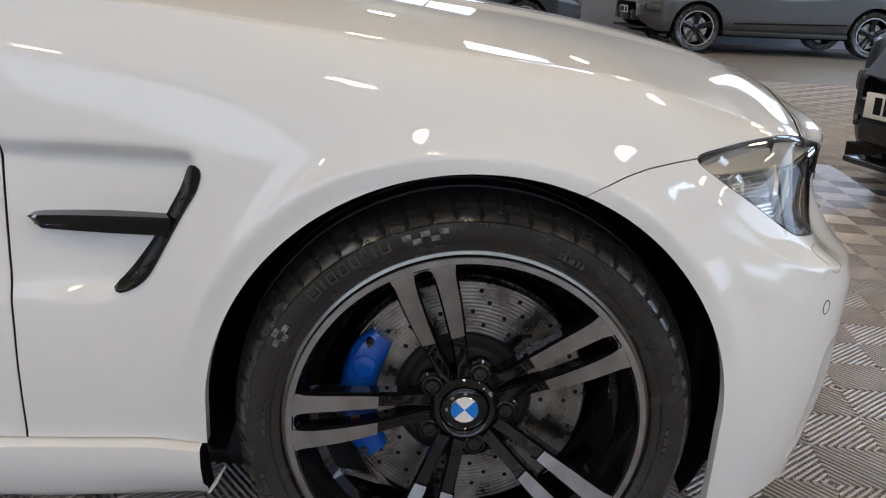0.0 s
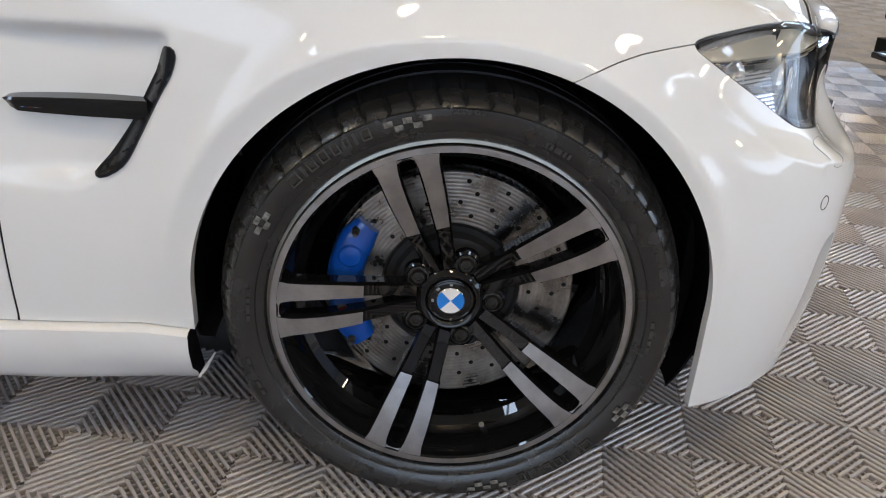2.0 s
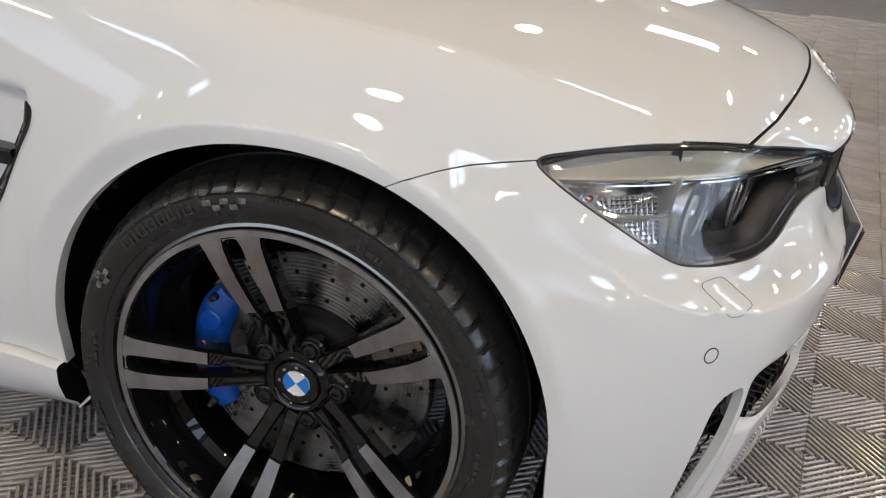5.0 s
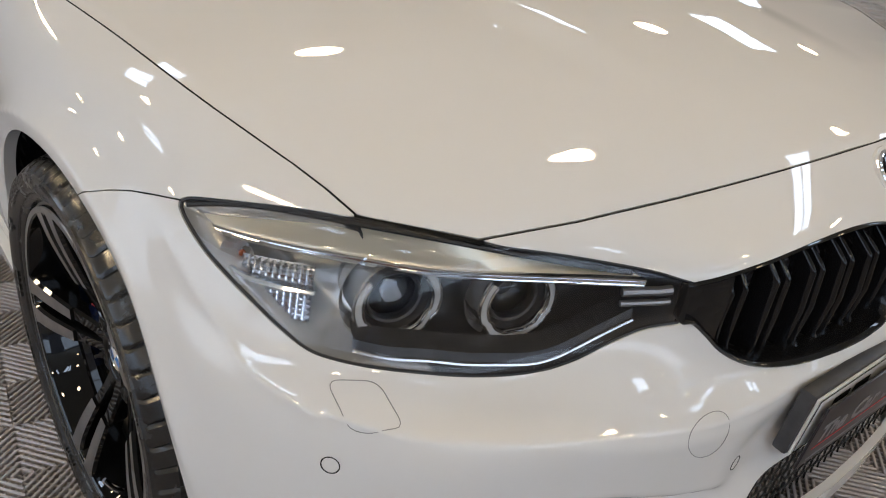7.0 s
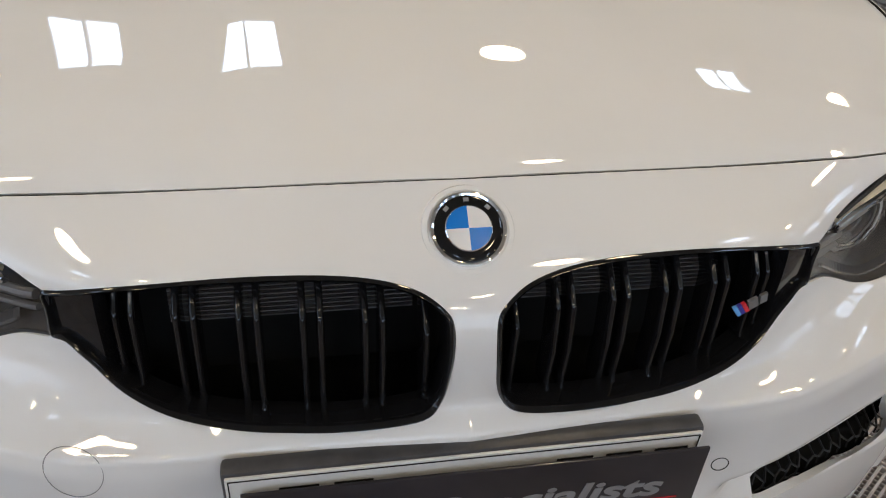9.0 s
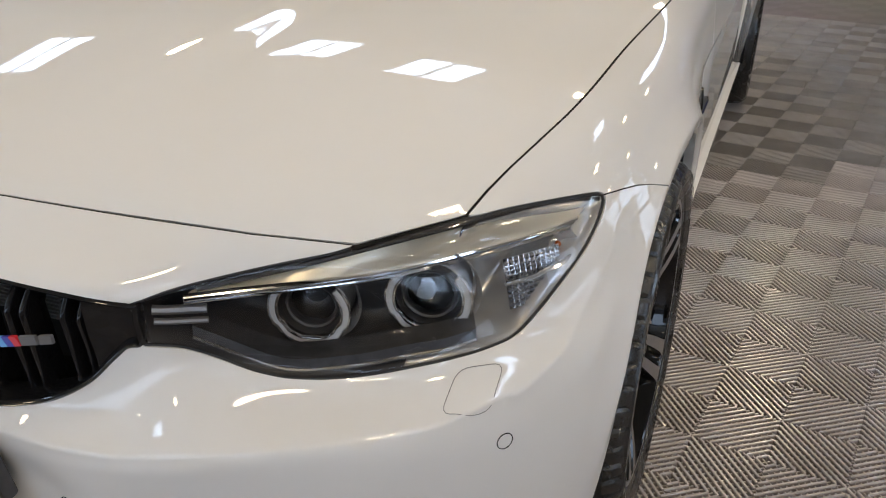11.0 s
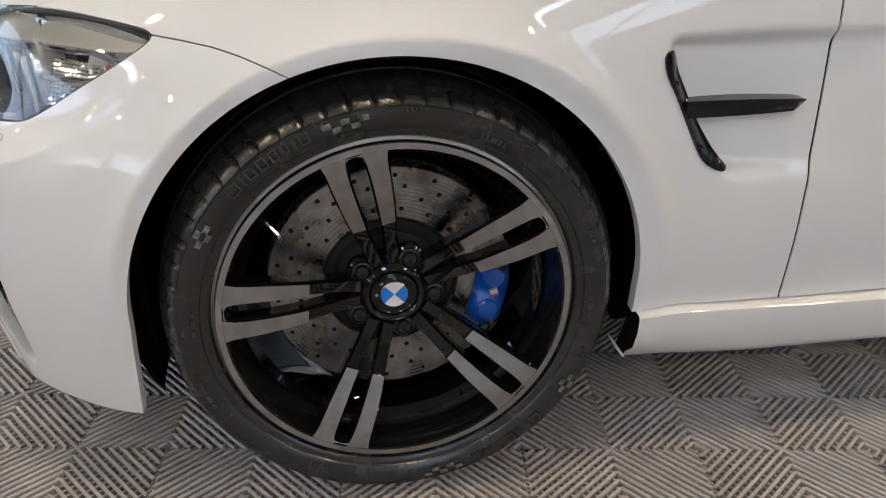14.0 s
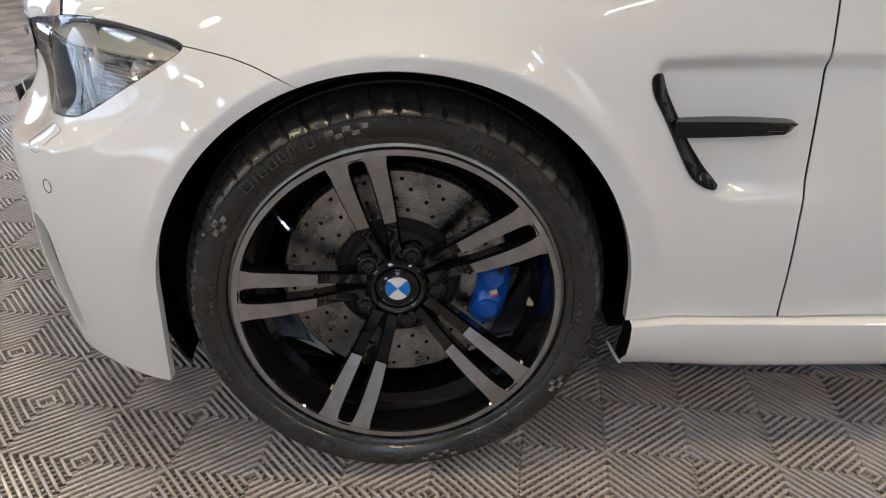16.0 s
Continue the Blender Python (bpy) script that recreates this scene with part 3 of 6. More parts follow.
def phi_lamp(v):
    return signed(v[:, 6:8], LAMP) * 0.0058


def phi_front(v, poly):
    return np.where(v[:, 0] > 0.2, signed(np.stack([-v[:, 1], v[:, 2]], 1), poly), -1.0)


def phi_bumper(v):
    seam = np.interp(v[:, 0], [-0.03, 0.0, 0.10, 0.131, 0.157, 0.190, 0.223, 0.258, 0.290, 0.45], [0.0, 0.58, 0.640, 0.662, 0.676, 0.687, 0.6955, 0.7010, 0.7045, 0.712])
    return np.maximum((seam - v[:, 2]) * 0.95, v[:, 0] - 0.50)


def phi_door(v):
    return np.interp(v[:, 2], [0.2, 0.28, 0.45, 0.75, 0.95], [-0.640, -0.622, -0.611, -0.600, -0.592]) - v[:, 0]


def phi_sill(v):
    return np.interp(v[:, 0], [-1.8, -0.66, -0.55, -0.44, -0.37], [0.268, 0.270, 0.274, 0.281, 0.274]) - v[:, 2]


def sub(v, f, *phis):
    for p in phis:
        v, f = cut(v, f, p(v))
    return v, f


half_gap = 0.0018
bump = sub(BV, BF, lambda v: v[:, 0] - 0.0, lambda v: phi_bumper(v) - 0.0008, phi_arch, lambda v: -phi_lamp(v) - 0.0015, lambda v: -phi_front(v, KIDNEY), lambda v: -phi_front(v, INTAKE), lambda v: -phi_front(v, SLOT), lambda v: -phi_front(v, LOWER))
panel("front_bumper", *bump, PAINT, car, "white front bumper", flip=FLIP, both=True)
fend = sub(BV, BF, lambda v: v[:, 0] + 0.72, lambda v: -phi_bumper(v) - 0.0008, phi_arch, lambda v: -phi_lamp(v) - 0.0015, lambda v: -phi_door(v) - half_gap, lambda v: -phi_sill(v) - half_gap)
door = sub(BV, BF, lambda v: phi_door(v) - half_gap, lambda v: -phi_sill(v) - half_gap)
for m in (False, True):
    panel("fender", *fend, PAINT, car, rim=0.018, flip=FLIP, mirror=m)
    panel("front_door", *door, PAINT, car, flip=FLIP, mirror=m)

# black strip laid in the door gap to paint in its shade
for sgn in (-1, 1):
    bm = bmesh.new()
    pts = []
    for z in np.linspace(0.272, 0.90, 40):
        x = float(np.interp(z, [0.2, 0.28, 0.45, 0.75, 0.95], [-0.640, -0.622, -0.611, -0.600, -0.592]))
        q, n = body_point(x, 0.875, z, -0.0030)
        pts.append((x, -sgn * q.y, z))
    tube(bm, pts, 0.0020, 6)
    part("door_gap_strip", bm, GAP, car, "black strip filling the door gap")

# bonnet: a crowned sheet inside the same edge line
EDGE = BODY[:, 0]
HOOD_X = [0.75, 0.662, 0.60, 0.50, 0.40, 0.20, 0.00, -0.30, -0.70, -1.20]
HOOD_Z = [0.708, 0.746, 0.769, 0.799, 0.820, 0.854, 0.882, 0.920, 0.958, 0.990]


def bonnet():
    o = np.argsort(EDGE[:, 0])
    ex, ey, ez = EDGE[o, 0], -EDGE[o, 1], EDGE[o, 2]
    xs = np.arange(-0.72, 0.675, 0.008)
    ys = np.arange(-0.872, 0.8721, 0.008)
    x, y = np.meshgrid(xs, ys, indexing="ij")
    zc = cubic(HOOD_X[::-1], HOOD_Z[::-1], xs)
    ye, ze = np.interp(xs, ex, ey), np.interp(xs, ex, ez)
    ye = np.maximum(ye, 0.05)
    w = np.abs(y) / ye[:, None]
    z = zc[:, None] - (zc - ze)[:, None] * np.minimum(w, 1.15) ** 2.2
    # two soft creases of the raised middle
    mid = 0.30 + 0.10 * np.clip(-xs, -0.6, 0.8)[:, None]
    fade = smoothstep(0.58, 0.20, x)
    z += 0.007 * fade * smoothstep(0.05, -0.05, np.abs(y) - mid)
    p = np.stack([x, y, z], -1)
    v, f = grid_sheet(p)
    line = np.concatenate([EDGE[EDGE[:, 0] > -0.74][:, :2]])
    poly = np.concatenate([line, (line * (1, -1))[::-1]])
    # the rear edge bows towards the windscreen
    inside = signed(v[:, :2], poly)
    v[:, 2] -= 0.0034 * smoothstep(0.018, 0.004, inside)
    v, f = cut(v, f, inside - 0.0052)
    return cut(v, f, v[:, 0] + 0.70 - 0.18 * (v[:, 1] / 0.85) ** 2)


hv, hf = bonnet()
panel("bonnet", hv, hf, PAINT, car, "white bonnet with a raised middle", rim=0.016, flip=bool(hv[len(hv) // 2, 5] < 0))
# black strip along the bonnet gap, painting in the dark of the seam
line = [Vector((p[0], p[1], p[2])) for p in EDGE[::2] if p[0] > -0.72]
under = []
for k, p in enumerate(line):
    t = line[min(k + 1, len(line) - 1)] - line[max(k - 1, 0)]
    n = Vector((-t.y, t.x, 0)).normalized()
    n = n if n.dot(Vector((-0.25, 0, 0)) - p) > 0 else -n
    under.append(p + n * 0.0025 + Vector((0, 0, -0.0036)))
bm = bmesh.new()
for sgn in (1, -1):
    tube(bm, [Vector((p.x, p.y * sgn, p.z)) for p in under], 0.0032, 6)
part("bonnet_gap_strip", bm, GAP, car, "black strip under the bonnet edge")

# black backing added behind panel seams and under the floor to keep them dark
bm = bmesh.new()
inner = BODY[::6, ::5] - OUT * 0.03 * BV[:, 3:6].reshape(ROWS, COLS, 3)[::6, ::5]
k = inner.shape[1]
for sgn in (1, -1):
    vs = [[bm.verts.new((p[0], p[1] * sgn, p[2])) for p in r] for r in inner]
    for i in range(len(vs) - 1):
        for j in range(k - 1):
            c = (inner[i, j] + inner[i + 1, j + 1]) / 2
            if math.hypot(c[0], c[2] - AXLE_Z) < 0.385 or (abs(c[0]) < 0.39 and c[2] < AXLE_Z):
                continue
            if 0.27 < c[0] and c[2] > 0.48 and -c[1] < 0.9:
                continue
            if c[2] < 0.46 and c[0] > 0.38:
                continue
            bm.faces.new((vs[i][j], vs[i + 1][j], vs[i + 1][j + 1], vs[i][j + 1]))
part("seam_backing", bm, GAP, car, "black backing added behind the panels")

# side skirts
for sgn in (-1, 1):
    prof = [(0.845, 0.268), (0.876, 0.268), (0.8815, 0.264), (0.881, 0.238), (0.870, 0.205), (0.858, 0.180), (0.849, 0.166), (0.835, 0.158), (0.815, 0.158)]
    xs = np.r_[np.linspace(-0.374, -0.70, 18), np.linspace(-0.80, -2.44, 12)]
    bm = bmesh.new()
    rings = []
    for x in xs:
        kick = 0.012 * float(smoothstep(-0.62, -0.40, np.array(x)))
        rise = float(np.interp(x, [-1.8, -0.66, -0.55, -0.44, -0.37], [-0.007, -0.005, -0.001, 0.006, 0.0]))
        lift = 0.010 * float(smoothstep(-0.62, -0.37, np.array(x)))
        rings.append([bm.verts.new((x, sgn * (y + kick * (z > 0.2) - 0.006), z + (rise + 0.006 if z > 0.2 else lift))) for y, z in prof])
    for a, b in zip(rings[:-1], rings[1:]):
        for i in range(len(prof) - 1):
            bm.faces.new((a[i], a[i + 1], b[i + 1], b[i]))
    bm.faces.new(rings[-1])
    # front end face painted black to stand for the dark hollow there
    bm.faces.new(rings[0][::-1]).material_index = 1
    part("side_skirt", bm, [PAINT, LINER], car, "white side skirt", sharp=50)
    # little white strake in front of the skirt
    bm = bmesh.new()
    tube(bm, [(-0.374, sgn * 0.850, 0.178), (-0.366, sgn * 0.838, 0.188), (-0.354, sgn * 0.822, 0.206)], [0.0025, 0.0040, 0.0020], 6, flat=0.5)
    part("strake", bm, PAINT, car)

# ---- front: intakes, grilles, lamps, badges, plate ----
SH = BV[:, 3:6].reshape(ROWS, COLS, 3) * OUT


def at_index(ij, sink=0.0):
    """Places on the body at (fractional) grid places, sunk along the normal."""
    ij = np.asarray(ij, float)
    i0 = np.clip(np.floor(ij[:, 0]).astype(int), 0, ROWS - 2)
    j0 = np.clip(np.floor(ij[:, 1]).astype(int), 0, COLS - 2)
    u, w = np.clip(ij[:, 0] - i0, 0, 1)[:, None], np.clip(ij[:, 1] - j0, 0, 1)[:, None]
    mix = lambda g: g[i0, j0] * (1 - u) * (1 - w) + g[i0 + 1, j0] * u * (1 - w) + g[i0, j0 + 1] * (1 - u) * w + g[i0 + 1, j0 + 1] * u * w
    return mix(BODY) - sink * mix(SH)


def front_x(y, z):
    """x of the front skin at a distance from the middle and a height."""
    d = (BODY[..., 1] + abs(y)) ** 2 + (BODY[..., 2] - z) ** 2 + np.where(BODY[..., 0] < 0.42, 9.0, 0.0)
    return float(BODY.reshape(-1, 3)[int(d.argmin()), 0])


def sunk(v, amount):
    w = v.copy()
    w[:, :3] -= (np.asarray(amount)[:, None] if np.ndim(amount) else amount) * OUT * v[:, 3:6]
    return w


def ymir(pts, sgn):
    return [(x, y if sgn < 0 else -y, z) for x, y, z in pts]


def honeycomb(bm, u0, u1, z0, z1, cell, place, inside, bar=0.0017, depth=0.010):
    """Bars along the edges of a honeycomb laid over (y, z), each set on place(y, z)."""
    h = cell * math.sqrt(3) / 2
    seen = set()
    for r in range(int((z1 - z0) / (h * 0.866)) + 2):
        for c in range(int((u1 - u0) / cell) + 2):
            cy, cz = u0 + (c + 0.5 * (r % 2)) * cell, z0 + r * h
            ring = [(cy + cell / math.sqrt(3) * math.sin(radians(60 * k)), cz + cell / math.sqrt(3) * math.cos(radians(60 * k))) for k in range(6)]
            for a, b in zip(ring, ring[1:] + ring[:1]):
                m = (round((a[0] + b[0]) * 500), round((a[1] + b[1]) * 500))
                if m in seen or not inside((a[0] + b[0]) / 2, (a[1] + b[1]) / 2):
                    continue
                seen.add(m)
                tube(bm, [place(*a), place(*b)], bar, 4, caps=False)


def in_poly(poly):
    return lambda y, z: signed(np.array([(y, z)]), poly)[0] > -0.012


# side intakes: a tapering slot and an upright one, with honeycomb mesh in front of black ducts
for sgn in (-1, 1):
    for hole, y0, y1, z0, z1 in ((INTAKE, 0.38, 0.72, 0.28, 0.44), (SLOT, 0.735, 0.80, 0.19, 0.43)):
        bm = bmesh.new()
        honeycomb(bm, y0, y1, z0, z1, 0.020, lambda y, z: (front_x(y, z) - 0.022, sgn * (y - (0.012 if y > 0.73 else 0.0)), z), in_poly(hole))
        part("intake_mesh", bm, MESHBLACK, car, "black honeycomb intake mesh")
        duct = sub(BV, BF, lambda v: phi_front(v, hole) + 0.022)
        panel("intake_duct", sunk(duct[0], 0.046), duct[1], GAP, car, "black intake duct", flip=FLIP, mirror=sgn > 0)
bm = bmesh.new()
honeycomb(bm, -0.30, 0.30, 0.19, 0.36, 0.022, lambda y, z: (0.715, y, z), in_poly(LOWER))
part("lower_grille_mesh", bm, MESHBLACK, car, "black honeycomb lower grille")
bm = bmesh.new()
for y0, y1, x in ((-0.36, 0.36, 0.655), (-0.72, -0.36, 0.52), (0.36, 0.72, 0.52)):
    box(bm, x - 0.02, x, y0, y1, 0.17, 0.44)
box(bm, 0.36, 0.47, -0.76, -0.60, 0.19, 0.43)
box(bm, 0.36, 0.47, 0.60, 0.76, 0.19, 0.43)
part("intake_backing", bm, GAP, car, smooth=False)
bm = bmesh.new()
box(bm, -0.45, 0.62, -0.48, 0.48, 0.15, 0.17, 0.004)
part("undertray", bm, SATIN, car, "black plastic undertray")
bm = bmesh.new()
box(bm, 0.38, 0.50, -0.70, 0.70, 0.172, 0.185, 0.004)
part("undertray", bm, SATIN, car, "black plastic undertray")

# grilles
for sgn in (-1, 1):
    grille = empty("grille", None, car)
    grille["label"] = "gloss black twin-slat front grille"
    # frame lip
    bm = bmesh.new()
    pts = [(front_x(y, z) + 0.001, sgn * y, z) for y, z in KIDNEY]
    sm = np.array(pts)
    for _ in range(4):
        sm[:, 0] = (np.roll(sm[:, 0], 1) + 2 * sm[:, 0] + np.roll(sm[:, 0], -1)) / 4
    loops = []
    for inset, back in ((0.000, 0.012), (0.0008, -0.0005), (0.0030, -0.0025), (0.0058, -0.0005), (0.0075, 0.010), (0.0090, 0.040)):
        ring = []
        nrm = np.roll(sm[:, 1:], -1, 0) - np.roll(sm[:, 1:], 1, 0)
        nrm = np.stack([-nrm[:, 1], nrm[:, 0]], 1)
        nrm /= np.linalg.norm(nrm, axis=1, keepdims=True) + 1e-9
        mid = sm[:, 1:].mean(0)
        if ((mid - sm[:, 1:]) * nrm).sum() < 0:
            nrm = -nrm
        for q, n in zip(sm, nrm):
            ring.append(bm.verts.new((q[0] - back, q[1] + n[0] * inset, q[2] + n[1] * inset)))
        loops.append(ring)
    k = len(sm)
    for a, b in zip(loops[:-1], loops[1:]):
        for i in range(k):
            bm.faces.new((a[i], a[(i + 1) % k], b[(i + 1) % k], b[i]))
    part("frame", bm, GLOSS, grille, sharp=60)
    # filler panel towards the headlamp
    fill = sub(BV, BF, lambda v: phi_front(v, KIDNEY) - 0.001, lambda v: -v[:, 1] - 0.366)
    panel("end_panel", sunk(fill[0], 0.006), fill[1], GLOSS, grille, flip=FLIP, mirror=sgn > 0, rim=0.02)
    # pairs of slats
    for n in range(6):
        yc = 0.340 - 0.0605 * n
        for off in (-0.0085, 0.0085):
            y = yc + off
            hit = [z for z in np.arange(0.50, 0.70, 0.002) if signed(np.array([(y, z)]), KIDNEY)[0] > 0.010]
            if len(hit) < 8:
                continue
            zl, zh = hit[0] - 0.004, hit[-1] + 0.004
            bm = bmesh.new()
            rings = []
            kink = zh - 0.036
            for z in (zl, zl + 0.010, (zl + kink) / 2, kink - 0.004, kink, kink + 0.006, zh):
                xf = front_x(y, z) - 0.016 - 0.55 * max(0.0, z - kink) - 0.10 * max(0.0, kink - 0.07 - z)
                lean = 0.05 * (kink - z) * (yc - 0.16)
                rings.append([bm.verts.new((xf - b, sgn * (y + t + lean), z)) for b, t in ((0.0, -0.0010), (0.0, 0.0010), (0.0016, 0.0028), (0.006, 0.0038), (0.034, 0.0038), (0.034, -0.0038), (0.006, -0.0038), (0.0016, -0.0028))])
            for a, b in zip(rings[:-1], rings[1:]):
                for i in range(8):
                    bm.faces.new((a[i], a[(i + 1) % 8], b[(i + 1) % 8], b[i]))
            bm.faces.new(rings[0])
            bm.faces.new(rings[-1])
            part("slat", bm, GLOSS, grille, sharp=50)
    # cooling fins behind
    for z in np.arange(0.604, 0.656, 0.0052):
        bm = bmesh.new()
        box(bm, 0.665, 0.671, sgn * 0.05 if sgn > 0 else -0.30, 0.30 if sgn > 0 else -0.05, z, z + 0.0013)
        part("cooling_fin", bm, PLATEGREY, grille, "thin grey cooling fin", smooth=False)
bm = bmesh.new()
box(bm, 0.575, 0.615, -0.40, 0.40, 0.47, 0.665)
part("radiator_backing", bm, GAP, car, smooth=False)
# black plate added inside the grille to keep its floor dark
bm = bmesh.new()
box(bm, 0.612, 0.715, -0.38, 0.38, 0.496, 0.504)
part("grille_dark_plate", bm, GAP, car, smooth=False)

# headlamps
lens = sub(BV, BF, lambda v: phi_lamp(v) - 0.0035)
bowl = sub(BV, BF, lambda v: phi_lamp(v) - 0.0020)
ring_ij = LAMP


def basis(eye, ahead):
    """A pose whose -y axis points ahead (the way a lamp looks)."""
    f = Vector(ahead).normalized()
    s = f.cross(Vector((0, 0, 1))).normalized()
    u = s.cross(f)
    m = Matrix((s, -f, u)).transposed().to_4x4()
    return Matrix.Translation(eye) @ m


for sgn in (-1, 1):
    lamp = empty("headlamp", None, car)
    lamp["label"] = "clear headlamp with two projectors and halo rings"
    mir = sgn > 0
    d = phi_lamp(bowl[0])
    deep = sunk(bowl[0], 0.004 + 0.085 * smoothstep(0.0, 0.040, d))
    for nm, side, mt, lb in (("housing", -1, LAMPBOWL, "dark grey lamp housing"), ("side_bowl", 1, REFLECTOR, "bright silver side bowl")):
        half = cut(deep, bowl[1], side * (-bowl[0][:, 1] - 0.700 - 0.35 * (bowl[0][:, 2] - 0.62)))
        panel(nm, *half, mt, lamp, lb, rim=0, flip=FLIP, mirror=mir)
    ob = panel("lens", sunk(lens[0], 0.0012), lens[1], LENS, lamp, "clear plastic lamp cover", rim=0, flip=FLIP, mirror=mir)
    ob.visible_shadow = False
    bm = bmesh.new()
    g = at_index(ring_ij, 0.004)
    g = ymir(g, sgn)
    tube(bm, g, 0.0022, 6, closed=True)
    part("gasket", bm, SATIN, lamp, "black rubber gasket")
    # upper shelf: a satin band under the top edge, ceiling cream painted in
    top = [at_index(on_body([q]))[0] for q in ((0.300, 0.830, 0.696), (0.360, 0.788, 0.708), (0.440, 0.734, 0.712), (0.510, 0.664, 0.703), (0.585, 0.560, 0.684), (0.640, 0.470, 0.666))]
    low = [(0.312, 0.823, 0.678), (0.385, 0.775, 0.674), (0.455, 0.715, 0.670), (0.525, 0.640, 0.664), (0.590, 0.548, 0.661), (0.648, 0.458, 0.657)]
    tt = np.linspace(0, 5, 41)
    ta, la = cubic(range(6), np.array(top), tt), cubic(range(6), np.array(low) * (1, -1, 1), tt)
    bm = bmesh.new()
    rows = []
    for a, b in zip(ta, la):
        rows.append([bm.verts.new(ymir([p], sgn)[0]) for p in (a - (0.016, -0.004, 0.007), a * 0.5 + b * 0.5 - (0.010, -0.004, 0.003), b - (0.006, 0, 0), b - (0.008, 0, 0.006))])
    for a, b in zip(rows[:-1], rows[1:]):
        for i in range(3):
            bm.faces.new((a[i], a[i + 1], b[i + 1], b[i]))
    part("upper_trim", bm, BROW, lamp, "satin upper lamp trim with painted ceiling tint")
    # black rubber seal along the top edge of the lamp
    bm = bmesh.new()
    tube(bm, ymir([a - (0.006, -0.002, 0.0035) for a in ta], sgn), 0.0036, 8)
    part("upper_seal", bm, SATIN, lamp, "black strip under the bonnet edge")
    # fluted light guide under the shelf
    lg = cubic(range(6), np.array(low) * (1, -1, 1), tt)
    bm = bmesh.new()
    rows = []
    flute = [(0.004, 0.001), (-0.001, 0.0), (-0.0025, -0.0018), (0.0, -0.0036), (-0.0022, -0.0054), (0.0004, -0.0074), (-0.0016, -0.0094), (0.003, -0.0114), (0.010, -0.0120)]
    for q in lg:
        rows.append([bm.verts.new(ymir([(q[0] - 0.003 - b, q[1] + 0.4 * b, q[2] + dz)], sgn)[0]) for b, dz in flute])
    for a, b in zip(rows[:-1], rows[1:]):
        for i in range(len(flute) - 1):
            bm.faces.new((a[i], a[i + 1], b[i + 1], b[i]))
    part("light_guide", bm, CHROME, lamp, "bright fluted light guide", sharp=35)
    # projectors
    for cx, cy, cz, rr in ((0.482, 0.683, 0.620, 0.043), (0.542, 0.555, 0.609, 0.041)):
        ahead = (0.93, sgn * 0.25, -0.06)
        m = basis((cx, sgn * cy, cz), ahead)
        bm = bmesh.new()
        lathe(bm, [(rr * 0.82, 0.030), (rr * 0.84, 0.008), (rr * 0.95, 0.000), (rr * 1.00, 0.006), (rr * 1.00, 0.060)], 40, m=m)
        pr = part("projector", bm, LAMPBOWL, lamp, "dark projector barrel")
        bm = bmesh.new()
        lathe(bm, [(rr * 1.02, 0.004), (rr * 1.05, 0.007), (rr * 1.06, 0.030), (rr * 1.12, 0.034), (rr * 1.14, 0.060)], 40, m=m)
        part("barrel_sleeve", bm, BARREL, pr, "satin silver sleeve", sharp=40)
        bm = bmesh.new()
        lathe(bm, [(rr * 0.80 * math.cos(radians(a)), 0.016 - rr * 0.42 * math.sin(radians(a))) for a in range(0, 91, 10)][:-1] + [(0.0003, 0.016 - rr * 0.42)], 40, m=m)
        part("projector_glass", bm, PROJ, pr, "domed clear projector glass")
        bm = bmesh.new()
        lathe(bm, [(rr * 0.80, 0.024), (rr * 0.62, 0.036), (rr * 0.35, 0.043), (0.0003, 0.045)], 32, m=m)
        part("projector_bowl", bm, LENSBOWL, pr)
        bm = bmesh.new()
        lathe(bm, [(rr * 0.66, 0.013), (rr * 0.70, 0.005), (rr * 0.76, 0.003), (rr * 0.82, 0.009)], 40, m=m)
        part("lens_ring", bm, LAMPGREY, pr, "dark grey lens ring")
        # halo: open at the top, flattened below, clear with bright edges
        for rad2, th, yy, mt, nm in ((rr * 1.09, 0.0036, -0.005, HALO, "halo_ring"), (rr * 0.97, 0.0018, -0.0085, CHROME, "halo_edge"), (rr * 1.21, 0.0018, -0.0080, CHROME, "halo_edge")):
            pts = []
            for a in np.arange(138, 403, 6):
                # straight facets with rounded corners below, a plain arc above
                facet = 0.955 / math.cos(radians((a - 270 + 30) % 60 - 30))
                q = rad2 * (min(1.0, facet) if 205 < a < 335 else 1.0)
                pts.append(m @ Vector((q * math.cos(radians(a)), yy, q * math.sin(radians(a)))))
            bm = bmesh.new()
            tube(bm, pts, th, 8, flat=1.5 if nm == "halo_ring" else 1.0)
            part(nm, bm, mt, pr, "clear halo ring" if nm == "halo_ring" else "")
        bm = bmesh.new()
        box(bm, -0.011, 0.011, -0.009, 0.004, -rr * 1.26, -rr * 1.06, 0.002, m)
        part("halo_foot", bm, CHROME, pr)
        # bright cup that opens towards the wing
        bm = bmesh.new()
        mid_a = 0 if sgn < 0 else 180
        lathe(bm, [(rr * 1.20, 0.046), (rr * 1.26, 0.026), (rr * 1.36, 0.018), (rr * 1.44, 0.014)], 20, m=m, a0=mid_a - 62, a1=mid_a + 58)
        part("side_reflector", bm, REFLECTOR, pr, sharp=50)
    # side marker: rows of small bright prisms with an amber bulb
    bm = bmesh.new()
    plate_rows = []
    for r in range(12):
        line = []
        for c in range(12):
            ij = on_body([(0.378 + 0.0065 * c, 0.826 - 0.0045 * c, 0.672 - 0.0062 * r)])
            inside = signed(ij, LAMP)[0] * 0.0058
            line.append(None if inside < 0.006 else Vector(ymir([at_index(ij, 0.022)[0]], sgn)[0]))
